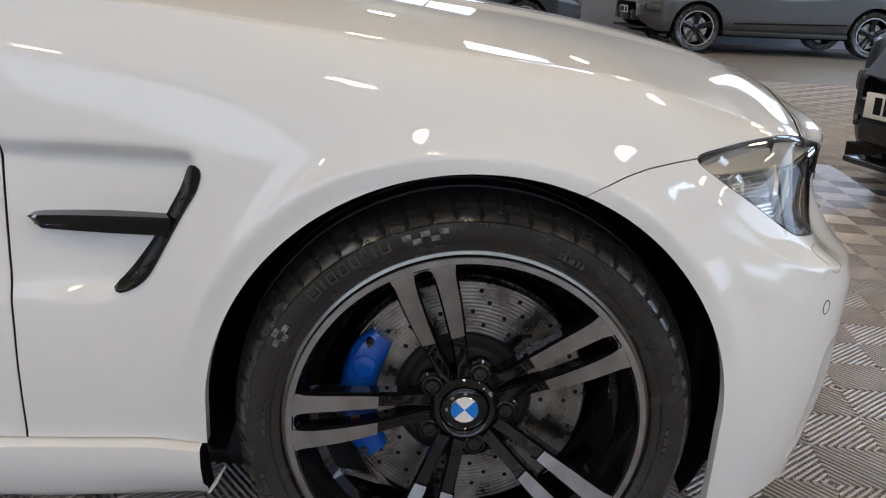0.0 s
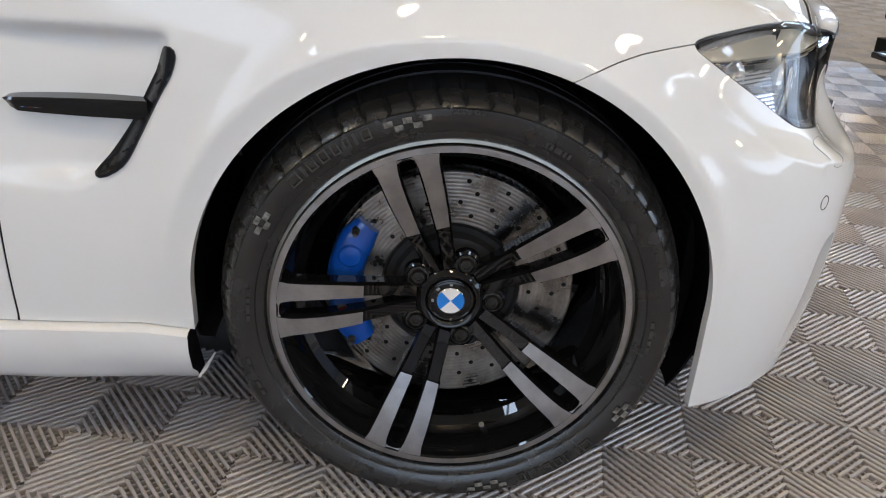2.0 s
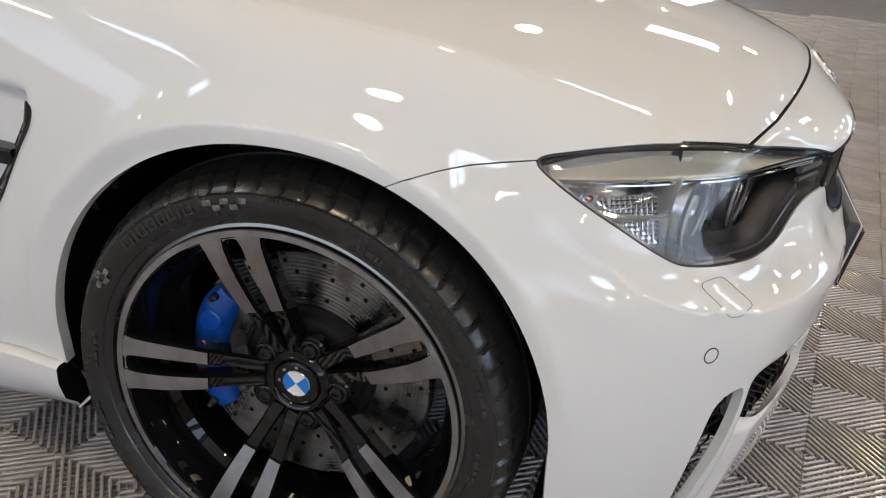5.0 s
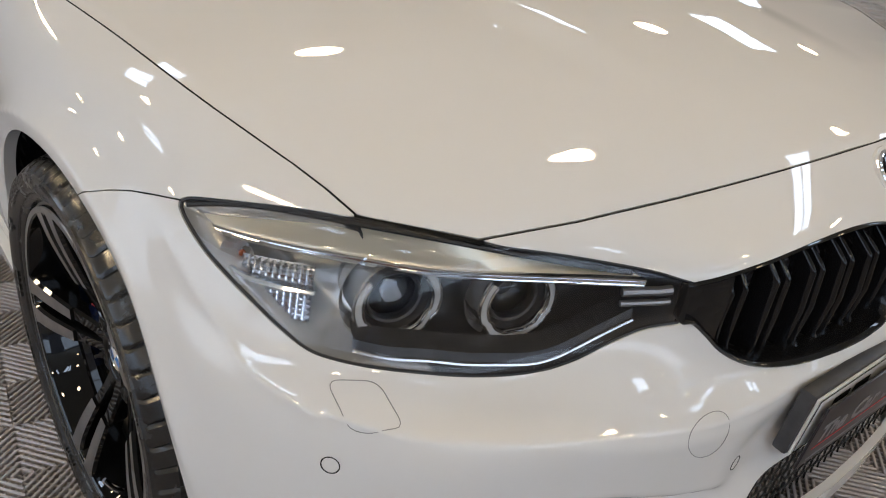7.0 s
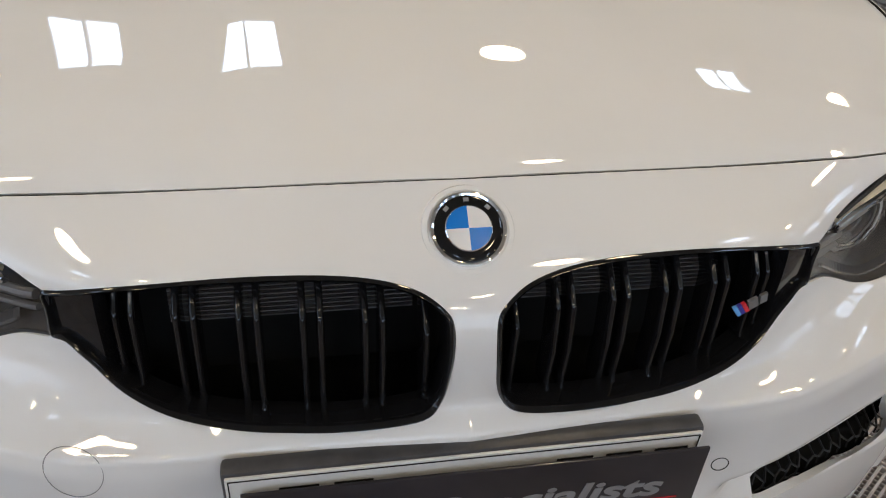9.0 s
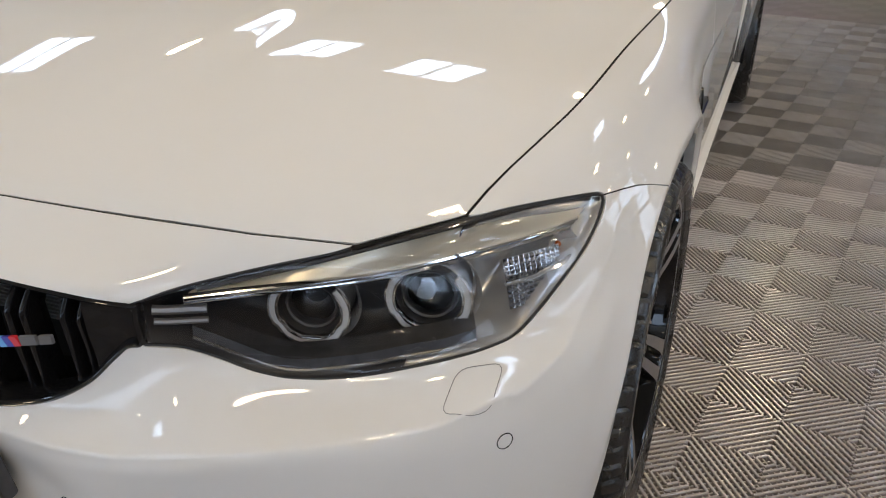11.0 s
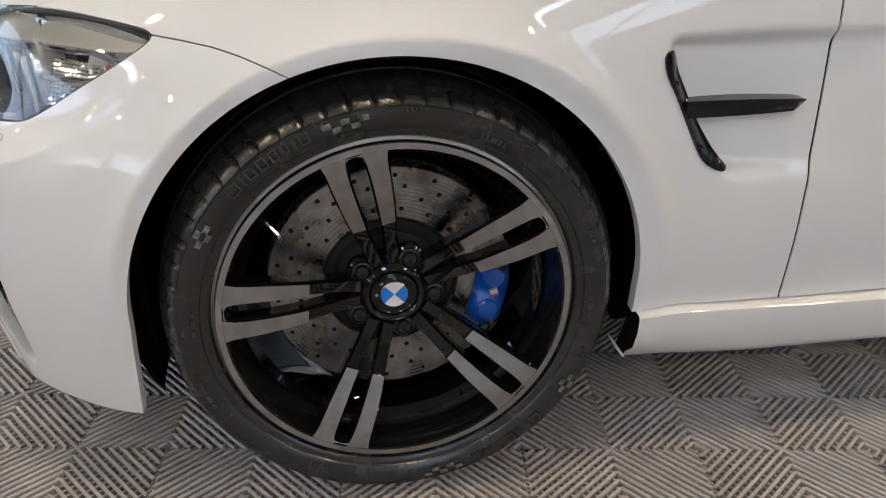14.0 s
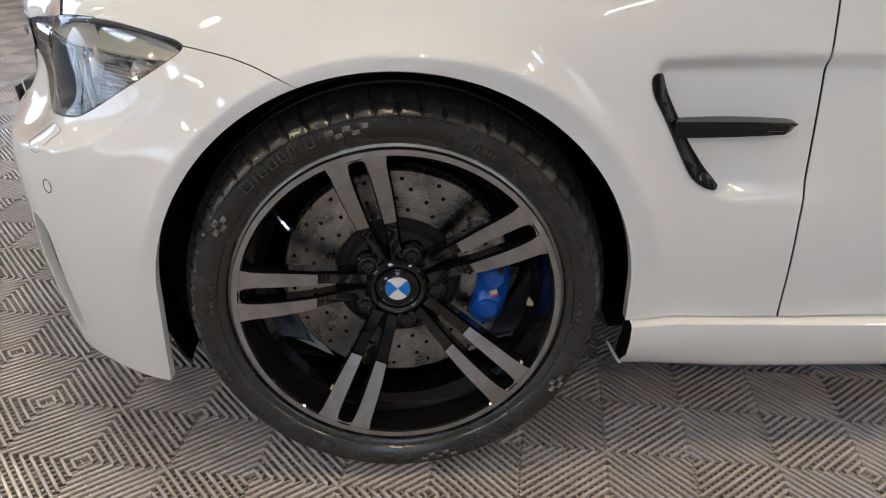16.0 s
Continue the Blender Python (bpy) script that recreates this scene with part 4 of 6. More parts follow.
        plate_rows.append(line)
    for r in range(11):
        for c in range(11):
            q = [plate_rows[r][c], plate_rows[r][c + 1], plate_rows[r + 1][c + 1], plate_rows[r + 1][c]]
            if None in q or r == 5:
                continue
            mid = sum(q, Vector()) / 4
            tip = bm.verts.new(mid + Vector((0.0022, sgn * 0.0030, 0.0006)))
            vs = [bm.verts.new(v) for v in q]
            for i in range(4):
                bm.faces.new((vs[i], vs[(i + 1) % 4], tip))
    part("prism_reflector", bm, CHROME, lamp, "bright prismatic reflector", smooth=False)
    bm = bmesh.new()
    bmesh.ops.create_uvsphere(bm, u_segments=12, v_segments=8, radius=0.0042, matrix=Matrix.Translation(ymir([at_index(on_body([(0.366, 0.818, 0.664)]), 0.030)[0]], sgn)[0]))
    part("indicator_bulb", bm, AMBER, lamp, "amber indicator bulb")
    bm = bmesh.new()
    cup = Vector(ymir([at_index(on_body([(0.366, 0.818, 0.664)]), 0.030)[0]], sgn)[0])
    lathe(bm, [(0.006, 0.008), (0.013, 0.003), (0.019, -0.007), (0.022, -0.013)], 9, m=basis(cup, (0.55, sgn * 0.80, 0.15)))
    part("indicator_cup", bm, REFLECTOR, lamp, "faceted bright indicator cup", smooth=False)
    bm = bmesh.new()
    w = [at_index(on_body([q]), 0.012)[0] for q in ((0.352, 0.830, 0.652), (0.385, 0.812, 0.641), (0.420, 0.788, 0.637), (0.450, 0.768, 0.638))]
    tube(bm, ymir(w, sgn), [0.002, 0.0042, 0.0042, 0.003], 6)
    part("marker_divider", bm, CHROME, lamp)
    # inner blade towards the grille
    for z0, th in ((0.642, 0.0058), (0.627, 0.0040)):
        bm = bmesh.new()
        tube(bm, ymir([(0.628, -0.474, z0 - 0.005), (0.640, -0.455, z0 - 0.004), (0.652, -0.437, z0 - 0.003), (0.660, -0.425, z0 - 0.001)], sgn), th, 8)
        part("inner_blade", bm, BLADE, lamp, "satin grey inner lamp blade")
    # ribbed lower trim
    bm = bmesh.new()
    low2 = [at_index(on_body([q]), 0.012)[0] for q in ((0.500, 0.752, 0.588), (0.530, 0.722, 0.582), (0.552, 0.684, 0.576), (0.568, 0.645, 0.567), (0.580, 0.605, 0.560), (0.592, 0.570, 0.556), (0.606, 0.537, 0.562), (0.624, 0.500, 0.580), (0.646, 0.462, 0.602))]
    cur = cubic(range(9), np.array(low2), np.linspace(0, 8, 193))
    rows = []
    for k, q in enumerate(cur):
        rib = 0.0004 * (k % 4 < 2) * (k > 150)
        rows.append([bm.verts.new(ymir([(q[0] - a + rib, q[1] + a * 0.5, q[2] + b + rib)], sgn)[0]) for a, b in ((0.0, -0.004), (0.004, 0.010), (0.030, 0.016))])
    for a, b in zip(rows[:-1], rows[1:]):
        for i in range(2):
            bm.faces.new((a[i], a[i + 1], b[i + 1], b[i]))
    edge_line = bmesh.new()
    tube(edge_line, ymir([(q[0] + 0.001, q[1] - 0.0005, q[2] - 0.002) for q in cur], sgn), 0.0026, 7)
    part("trim_line", edge_line, BARREL, lamp, "thin bright trim line")
    part("lower_trim", bm, LAMPTRIM, lamp, "dark grey lower lamp trim")


def roundel(parent, m, r, spin, name="badge", rim=None):
    """A round badge: bright rim, black ring, four quarters in blue and white. Faces -y of m."""
    ob = empty(name, None, parent)
    bm = bmesh.new()
    lathe(bm, [(r * 0.90, 0.0), (r * 0.96, -r * 0.035), (r, -r * 0.02), (r * 1.02, r * 0.08)], 48, m=m)
    part("outer_rim", bm, rim or CHROME, ob)
    bm = bmesh.new()
    lathe(bm, [(r * 0.60, -r * 0.05), (r * 0.70, -r * 0.055), (r * 0.84, -r * 0.035), (r * 0.915, 0.0)], 48, m=m)
    part("black_ring", bm, GLOSS, ob)
    bm = bmesh.new()
    lathe(bm, [(r * 0.585, -r * 0.04), (r * 0.60, -r * 0.075), (r * 0.625, -r * 0.05)], 48, m=m)
    part("inner_rim", bm, CHROME, ob)
    for q in range(4):
        bm = bmesh.new()
        c = bm.verts.new(m @ Vector((0, -r * 0.065, 0)))
        arc = [bm.verts.new(m @ Vector((r * 0.59 * math.cos(radians(spin + 90 * q + a)), -r * 0.05, r * 0.59 * math.sin(radians(spin + 90 * q + a))))) for a in range(0, 91, 9)]
        for a, b in zip(arc[:-1], arc[1:]):
            bm.faces.new((c, a, b))
        part("quarter", bm, BADGEBLUE if q % 2 else BADGEWHITE, ob, smooth=False)
    for a in (135, 90, 45):
        bm = bmesh.new()
        t = Matrix.Rotation(radians(-(a - 90 + spin)), 4, "Y")
        box(bm, -r * 0.07, r * 0.07, -r * 0.062, -r * 0.045, r * 0.72, r * 0.83, 0, m @ t)
        part("mark", bm, GREYTEXT, ob, smooth=False)
    return ob


p0, n0 = body_point(0.705, 0.0, 0.708)
n0 = Vector((0.71, 0.0, 0.70)).normalized()
side_axis = Vector((0, 1, 0))
up_axis = n0.cross(side_axis).normalized() * -1.0
up_axis = up_axis if up_axis.z > 0 else -up_axis
m = Matrix((side_axis, -n0, up_axis)).transposed().to_4x4()
roundel(car, Matrix.Translation(Vector((0.701, 0.0, 0.7085)) + n0 * 0.004) @ m, 0.0385, 0.0, "bonnet_badge")
bm = bmesh.new()
lathe(bm, [(0.0390, 0.005), (0.0415, 0.0015), (0.0465, 0.002), (0.050, 0.010)], 48, m=Matrix.Translation(Vector((0.701, 0.0, 0.7085)) + n0 * 0.004) @ m)
part("badge_seat", bm, PAINT, car)

# parking sensors, washer flaps, tow-eye cover: rings and outlines on the skin
def skin_ring(name, ij_loop, rad, mat, sgn, sink=-0.0004, label=""):
    bm = bmesh.new()
    tube(bm, ymir(at_index(ij_loop, sink), sgn), rad, 5, closed=True)
    return part(name, bm, mat, car, label)


def local_ring(x, y, z, r, n=28):
    p, nr = body_point(x, y, z)
    a = nr.cross(Vector((0, 0, 1))).normalized()
    b = a.cross(nr)
    return on_body([(q.x, -q.y, q.z) for q in (p + (a * math.cos(2 * math.pi * k / n) + b * math.sin(2 * math.pi * k / n)) * r for k in range(n))]), p, nr, a, b


def ring3(name, x, y, z, r, rad, sgn, mat=None, n=28, label=""):
    p, nr = body_point(x, y, z)
    a = nr.cross(Vector((0, 0, 1))).normalized()
    b = a.cross(nr)
    bm = bmesh.new()
    loop = []
    for k in range(n):
        q = p + (a * math.cos(2 * math.pi * k / n) + b * math.sin(2 * math.pi * k / n)) * r
        loop.append(q - nr * (r * r / 0.9))
    tube(bm, ymir(loop, sgn), rad, 5, closed=True)
    part(name, bm, mat or GAP, car, label)


for sgn in (-1, 1):
    ring3("parking_sensor", 0.533, 0.798, 0.479, 0.0105, 0.0008, sgn, label="round parking sensor seam")
    ring3("parking_sensor", 0.744, 0.317, 0.389, 0.0105, 0.0008, sgn, label="round parking sensor seam")
ring3("tow_eye_cover", 0.733, 0.403, 0.475, 0.031, 0.0005, -1, SEAMGREY, 40, "round tow-eye cover seam")
for sgn in (-1, 1):
    bm = bmesh.new()
    q4 = [(0.505, 0.783, 0.562), (0.532, 0.741, 0.560), (0.573, 0.738, 0.528), (0.545, 0.779, 0.526)]
    mid4 = np.mean(q4, axis=0)
    q4 = [tuple(mid4 + (np.array(q) - mid4) * 1.12) for q in q4]
    loop = []
    for a, b in zip(q4, q4[1:] + q4[:1]):
        for t in np.linspace(0.10, 0.90, 9):
            loop.append(tuple(np.array(a) * (1 - t) + np.array(b) * t))
    loop = [tuple(body_point(*q, 0.0006)[0]) for q in loop]
    lp = np.array(loop)
    for _ in range(2):
        lp = (np.roll(lp, 1, 0) + 2 * lp + np.roll(lp, -1, 0)) / 4
    tube(bm, ymir(lp, sgn), 0.0005, 5, closed=True)
    part("washer_flap", bm, SEAMGREY, car, "headlamp washer flap seam")

# grille badge on the nearside


def flat_bar(parent, name, x, y0, y1, z, h, mat, slant=0.35):
    bm = bmesh.new()
    f = []
    for dx in (0.0, 0.004):
        f.append([bm.verts.new((x - dx - 0.5 * (yy - 0.3), yy - slant * zz, z + zz)) for yy, zz in ((y0, -h / 2), (y1, -h / 2), (y1, h / 2), (y0, h / 2))])
    bm.faces.new(f[0])
    bm.faces.new(f[1][::-1])
    for i in range(4):
        bm.faces.new((f[0][i], f[0][(i + 1) % 4], f[1][(i + 1) % 4], f[1][i]))
    part(name, bm, mat, parent, smooth=False)


gb = empty("grille_badge", None, car)
for k, mt in enumerate((PALEBLUE, PURPLE, RED)):
    flat_bar(gb, "stripe", 0.739, 0.284 + 0.0065 * k, 0.2900 + 0.0065 * k, 0.616, 0.0105, mt, 0.7)
flat_bar(gb, "silver_bar", 0.739, 0.305, 0.320, 0.616, 0.0105, PLATEGREY, 0.3)
flat_bar(gb, "silver_bar", 0.739, 0.323, 0.335, 0.616, 0.0105, PLATEGREY, 0.1)

# number plate in its grey holder, half covered by a loose dealer plate
plate = empty("number_plate", None, car)
plate["label"] = "white number plate in a dark grey holder"
tilt = Matrix.Translation((0.7785, 0, 0.4450)) @ Matrix.Rotation(radians(8.8), 4, "Y")
bm = bmesh.new()
box(bm, -0.022, 0.0, -0.256, 0.256, -0.053, 0.053, 0.005, tilt)
part("holder", bm, HOLDERGREY, plate, "dark grey plate holder")
bm = bmesh.new()
box(bm, 0.0, 0.004, -0.252, 0.252, -0.049, 0.049, 0.0015, tilt)
part("plate", bm, PLATEWHITE, plate)
bm = bmesh.new()
lo_, hi_ = -0.0455, 0.0455
for y0, y1, z0, z1 in ((-0.249, 0.249, hi_, hi_ + 0.0012), (-0.249, 0.249, lo_ - 0.0012, lo_), (-0.249, -0.2478, lo_, hi_), (0.2478, 0.249, lo_, hi_)):
    box(bm, 0.0045, 0.0052, y0, y1, z0, z1, 0, tilt)
part("border_line", bm, GAP, plate, smooth=False)
for y0, y1 in ((-0.20, -0.16), (-0.145, -0.105), (0.09, 0.13), (0.145, 0.185), (0.2, 0.238)):
    bm = bmesh.new()
    box(bm, 0.0045, 0.0056, y0, y1, -0.037, 0.030, 0, tilt)
    part("character_bar", bm, GAP, plate, smooth=False)

dealer = empty("dealer_plate", None)
tagged(dealer, "black dealer plate with grey lettering propped against the bumper", "sign")
turn = Matrix.Translation((0.789, 0.0095, 0.4235)) @ Matrix.Rotation(radians(-0.6), 4, "Z") @ Matrix.Rotation(radians(8.8), 4, "Y") @ Matrix.Rotation(radians(0.6), 4, "X")
bm = bmesh.new()
box(bm, 0.0, 0.004, -0.246, 0.246, -0.0535, 0.0590, 0.001, turn)
part("board", bm, PLATEDARK, dealer)
for text, y0, span in (("The", -0.2315, 0.070), ("Car", -0.1445, 0.072), ("Specialists", -0.0560, 0.258)):
    cu = bpy.data.curves.new("word", "FONT")
    cu.body, cu.size, cu.extrude, cu.offset, cu.shear, cu.resolution_u = text, 0.0460, 0.0003, 0.0013, 0.18, 4
    ob = bpy.data.objects.new("word", cu)
    me = bpy.data.meshes.new_from_object(ob)
    wide = max(v.co.x for v in me.vertices) - min(v.co.x for v in me.vertices)
    me.transform(turn @ Matrix.Translation((0.0046, y0, -0.012)) @ Matrix(((0, 0, 1, 0), (1, 0, 0, 0), (0, 1, 0, 0), (0, 0, 0, 1))) @ Matrix.Diagonal((span / wide, 1.0, 1.0, 1.0)))
    bm = bmesh.new()
    bm.from_mesh(me)
    bpy.data.objects.remove(ob)
    bpy.data.curves.remove(cu)
    bpy.data.meshes.remove(me)
    part("lettering", bm, GREYTEXT, dealer, "silver grey slanted lettering", smooth=False)
bm = bmesh.new()
box(bm, 0.0042, 0.0048, -0.230, 0.225, -0.0222, -0.0204, 0, turn)
part("red_line", bm, RED, dealer, smooth=False)
bm = bmesh.new()
box(bm, 0.0042, 0.0048, -0.230, 0.230, -0.0425, -0.0405, 0, turn)
part("white_line", bm, GREYTEXT, dealer, smooth=False)

# side vents
STRIP = smooth_loop([(-0.360, 0.684), (-0.353, 0.681), (-0.351, 0.670), (-0.358, 0.649), (-0.374, 0.623), (-0.400, 0.577), (-0.426, 0.533), (-0.449, 0.514), (-0.470, 0.507), (-0.473, 0.513), (-0.441, 0.554), (-0.418, 0.585), (-0.399, 0.619), (-0.380, 0.652), (-0.367, 0.679)], 4)
strip = sub(BV, BF, lambda v: np.where(v[:, 1] < -0.7, signed(v[:, [0, 2]], STRIP), -1))
for sgn in (-1, 1):
    vent = empty("side_vent", None, car)
    vent["label"] = "black side vent with a gloss blade"
    panel("vent_strip", sunk(strip[0], -0.0035), strip[1], GLOSS, vent, flip=FLIP, mirror=sgn > 0, rim=0.010)
    for zz, xx in ((0.638, -0.374), (0.548, -0.428)):
        bm = bmesh.new()
        tube(bm, ymir([body_point(xx - 0.008, 0.89, zz - 0.001, 0.004)[0], body_point(xx + 0.008, 0.89, zz + 0.001, 0.004)[0]], sgn), 0.0014, 5)
        part("vent_web", bm, GLOSS, vent)
    bm = bmesh.new()
    prof = [(-0.571, 0.612, 0.612), (-0.566, 0.6130, 0.600), (-0.555, 0.6140, 0.5955), (-0.520, 0.6150, 0.5935), (-0.474, 0.6155, 0.5915), (-0.430, 0.6155, 0.5905), (-0.392, 0.6150, 0.5900)]
    rings = []
    for x, zt, zb in prof:
        y = 0.8925 + 0.004 * (x > -0.56)
        rings.append([bm.verts.new((x, sgn * yy, zz)) for yy, zz in ((0.868, zt), (y, zt), (y + 0.003, zt - 0.003 * (zt > zb + 0.004)), (y, (zt * 0.4 + zb * 0.6)), (y - 0.004, zb), (0.868, zb))])
    for a, b in zip(rings[:-1], rings[1:]):
        for i in range(5):
            bm.faces.new((a[i], a[i + 1], b[i + 1], b[i]))
    bm.faces.new(rings[-1])
    blade = part("blade", bm, GLOSS, vent, "gloss black blade", sharp=30)
    for k, mt in enumerate((PALEBLUE, PURPLE, RED, SILVERTEXT, SILVERTEXT)):
        bm = bmesh.new()
        x0 = -0.549 + (0.0045 * k if k < 3 else 0.0145 + 0.009 * (k - 3))
        box(bm, x0, x0 + (0.004 if k < 3 else 0.0075), sgn * 0.8935, sgn * 0.8962, 0.6015, 0.6075)
        part("blade_mark", bm, mt, blade, smooth=False)

# ---- wheels, brakes, arch liners ----
def letters_on_arc(parent, text, angle, r, size, y):
    """Raised letters along a circle in the wheel's face, reading clockwise; one mesh a word."""
    bm = bmesh.new()
    a = angle
    for ch in text:
        if ch != " ":
            cu = bpy.data.curves.new("letter", "FONT")
            cu.body, cu.size, cu.extrude, cu.align_x, cu.resolution_u = ch, size, 0.0004, "CENTER", 2
            ob = bpy.data.objects.new("letter", cu)
            me = bpy.data.meshes.new_from_object(ob)
            me.transform(Matrix.Rotation(radians(a - 90), 4, "Y").inverted() @ Matrix.Translation((0, y, r)) @ Matrix.Rotation(radians(90), 4, "X"))
            bm.from_mesh(me)
            bpy.data.objects.remove(ob)
            bpy.data.curves.remove(cu)
            bpy.data.meshes.remove(me)
        a -= math.degrees(size * (0.42 if ch in "I " else 0.74) / r)
    part("raised_word", bm, LETTERRUBBER, parent, smooth=False)


def arm_mesh(bm, angle, off, slots):
    """One arm of a double spoke: a bevelled bar that drops towards the hub. Returns nothing; marks the bright face."""
    rr = [0.050, 0.080, 0.105, 0.124, 0.1245, 0.150, 0.180, 0.205, 0.225, 0.240, 0.2465]
    cc = [0.012, 0.0155, 0.0185, 0.0208, 0.0208, 0.0232, 0.0255, 0.0268, 0.0275, 0.0282, 0.0286]
    ww = [0.0095, 0.0085, 0.0085, 0.0090, 0.0092, 0.0104, 0.0116, 0.0124, 0.0136, 0.0170, 0.0200]
    dd = [0.052, 0.0445, 0.0355, 0.0290, 0.0285, 0.0205, 0.0120, 0.0062, 0.0028, 0.0008, 0.0004]
    ca, sa = math.cos(angle), math.sin(angle)
    rings = []
    for r, c, w, d in zip(rr, cc, ww, dd):
        if r < 0.1242:
            d += 0.0035
            w *= 0.92
        ring = []
        for t, y in ((-w, d), (w, d), (w + 0.0030, d + 0.006), (w + 0.001, d + 0.030), (-w - 0.001, d + 0.030), (-w - 0.0030, d + 0.006)):
            u = off * c + t
            ring.append(bm.verts.new((r * ca - u * sa, y, r * sa + u * ca)))
        rings.append(ring)
    for k, (a, b) in enumerate(zip(rings[:-1], rings[1:])):
        for i in range(6):
            f = bm.faces.new((a[i], a[(i + 1) % 6], b[(i + 1) % 6], b[i]))
            f.material_index = 1 if (i == 0 and k >= 4) else 0
    bm.faces.new(rings[0])
    bm.faces.new(rings[-1])


def wheel_at(place, spin, name, rear_sign):
    """A wheel whose outer face looks along -y of the pose; rear_sign: +1 where local +x points to the car's tail."""
    wh = empty(name, place, car)
    wh["label"] = "black and machined alloy wheel with a low-profile tyre"
    # tyre
    prof = [(0.250, 0.022), (0.2565, 0.012), (0.2600, 0.004), (0.2660, 0.000), (0.2705, -0.0005), (0.2720, -0.0030), (0.2800, -0.0075), (0.2920, -0.0105), (0.3015, -0.0095), (0.3030, -0.0060), (0.3080, -0.0020), (0.3145, 0.0080), (0.3205, 0.0200), (0.3250, 0.0340), (0.3280, 0.0500), (0.3295, 0.0640), (0.3230, 0.0655), (0.3230, 0.0735), (0.3305, 0.0750), (0.3310, 0.1130), (0.3235, 0.1145), (0.3235, 0.1225), (0.3310, 0.1240), (0.3305, 0.1600), (0.3230, 0.1615), (0.3230, 0.1700), (0.3300, 0.1715), (0.3270, 0.2150), (0.3150, 0.2400), (0.2920, 0.2500), (0.2560, 0.2300)]
    n = 420
    bm = bmesh.new()
    rings = []
    for j, (r, y) in enumerate(prof):
        ring = []
        for i in range(n):
            rad, yy = r, y
            if 10 <= j <= 14 and i % 7 == 0:
                rad -= 0.0035
                yy += 0.0012 if j < 13 else 0.0
            a = 2 * math.pi * (i + (0.35 * (j - 12) if 10 <= j <= 15 else 0.0)) / n
            z = rad * math.sin(a)
            if z < -AXLE_Z + 0.0006:
                z = -AXLE_Z + 0.0006
            x = rad * math.cos(a)
            ring.append(bm.verts.new((x, yy, z)))
        rings.append(ring)
    for j, (a, b) in enumerate(zip(rings[:-1], rings[1:])):
        for i in range(n):
            bm.faces.new((a[i], a[(i + 1) % n], b[(i + 1) % n], b[i])).material_index = int(j > 11)
    ty = part("tyre", bm, [RUBBER, TREAD], wh, "black low-profile tyre with faint raised lettering", sharp=28)
    # raised lettering: plain bars for names, small words that can be read as letters
    def arc_bar(bm, a0, a1, r0, r1, y):
        vs = []
        for a in (a0, (a0 + a1) / 2, a1):
            vs.append([bm.verts.new((r * math.cos(radians(a)), y + (0.0008 if r > 0.296 else 0.0), r * math.sin(radians(a)))) for r in (r0, r1)])
        for p, q in zip(vs[:-1], vs[1:]):
            bm.faces.new((p[0], p[1], q[1], q[0]))

    def word(a, widths, r0, r1, y, gap=0.8, mat=LETTERRUBBER):
        for w in widths:
            bm = bmesh.new()
            arc_bar(bm, a, a - w + gap, r0, r1, y)
            part("letter_bar", bm, mat, ty, smooth=False)
            a -= w

    for base in (138, -42):
        a = base
        for w in (4.6, 2.0, 3.7, 3.7, 3.4, 3.0, 2.0, 3.8):
            bm = bmesh.new()
            e = a - w + 1.1
            for a0, a1, r0, r1 in ((a, e, 0.2962, 0.2985), (a, e, 0.2825, 0.2848), (a, a - 0.5, 0.2848, 0.2962), (e + 0.5, e, 0.2848, 0.2962)):
                arc_bar(bm, a0, a1, r0, r1, -0.0113)
            part("letter_bar", bm, LETTERRUBBER, ty, smooth=False)
            a -= w
        word(base - 70, (1.4, 1.4, 2.6, 1.4, 1.4), 0.277, 0.2845, -0.0095, 0.6)
        word(base - 112, (2.4, 3.0, 1.8, 3.6, 2.4), 0.2885, 0.2940, -0.0112, 0.7)
        word(base + 44, (2.6, 3.4, 2.2, 3.0), 0.2770, 0.2820, -0.0090, 0.7)
        letters_on_arc(ty, "OUTSIDE", base - 46, 0.2960, 0.0085, -0.0113)
        letters_on_arc(ty, "TRACTION AA", base - 78, 0.2965, 0.0060, -0.0112)
        letters_on_arc(ty, "TEMPERATURE A", base - 93, 0.2965, 0.0060, -0.0112)
        # pale blocks of the chequer mark, running on from the name
        for da, dr in ((12.0, 0.0), (14.3, 0.0075), (14.3, -0.0065), (16.6, 0.0005), (-28.6, 0.0040), (-31.0, -0.0035), (-33.4, 0.0040), (-35.8, -0.0035), (-38.2, 0.0040)):
            bm = bmesh.new()
            arc_bar(bm, base + da, base + da - 2.3, 0.2855 + dr, 0.2928 + dr, -0.0114)
            part("flag_block", bm, TYREMARK, ty, "worn pale chequer block", smooth=False)
    # rim: barrel, lip and five double spokes
    bm = bmesh.new()
    fs = lathe(bm, [(0.2450, 0.0250), (0.2590, 0.0230), (0.2595, 0.0150), (0.2575, 0.0105), (0.2530, 0.0090), (0.2520, 0.0030), (0.2510, 0.0005), (0.2425, 0.0005), (0.2400, 0.0030), (0.2375, 0.0150), (0.2290, 0.0300), (0.2250, 0.0600), (0.2140, 0.0700), (0.2130, 0.1300), (0.2200, 0.1500), (0.2250, 0.2200)], 120)
    for k, f in enumerate(fs):
        if k // 120 in (5, 6):
            f.material_index = 1
        elif k // 120 in (1, 2, 3):
            f.material_index = 2
    part("rim", bm, [RIMBLACK, MACHINED, LIP], wh, "gloss black wheel with bright machined edge", sharp=24)
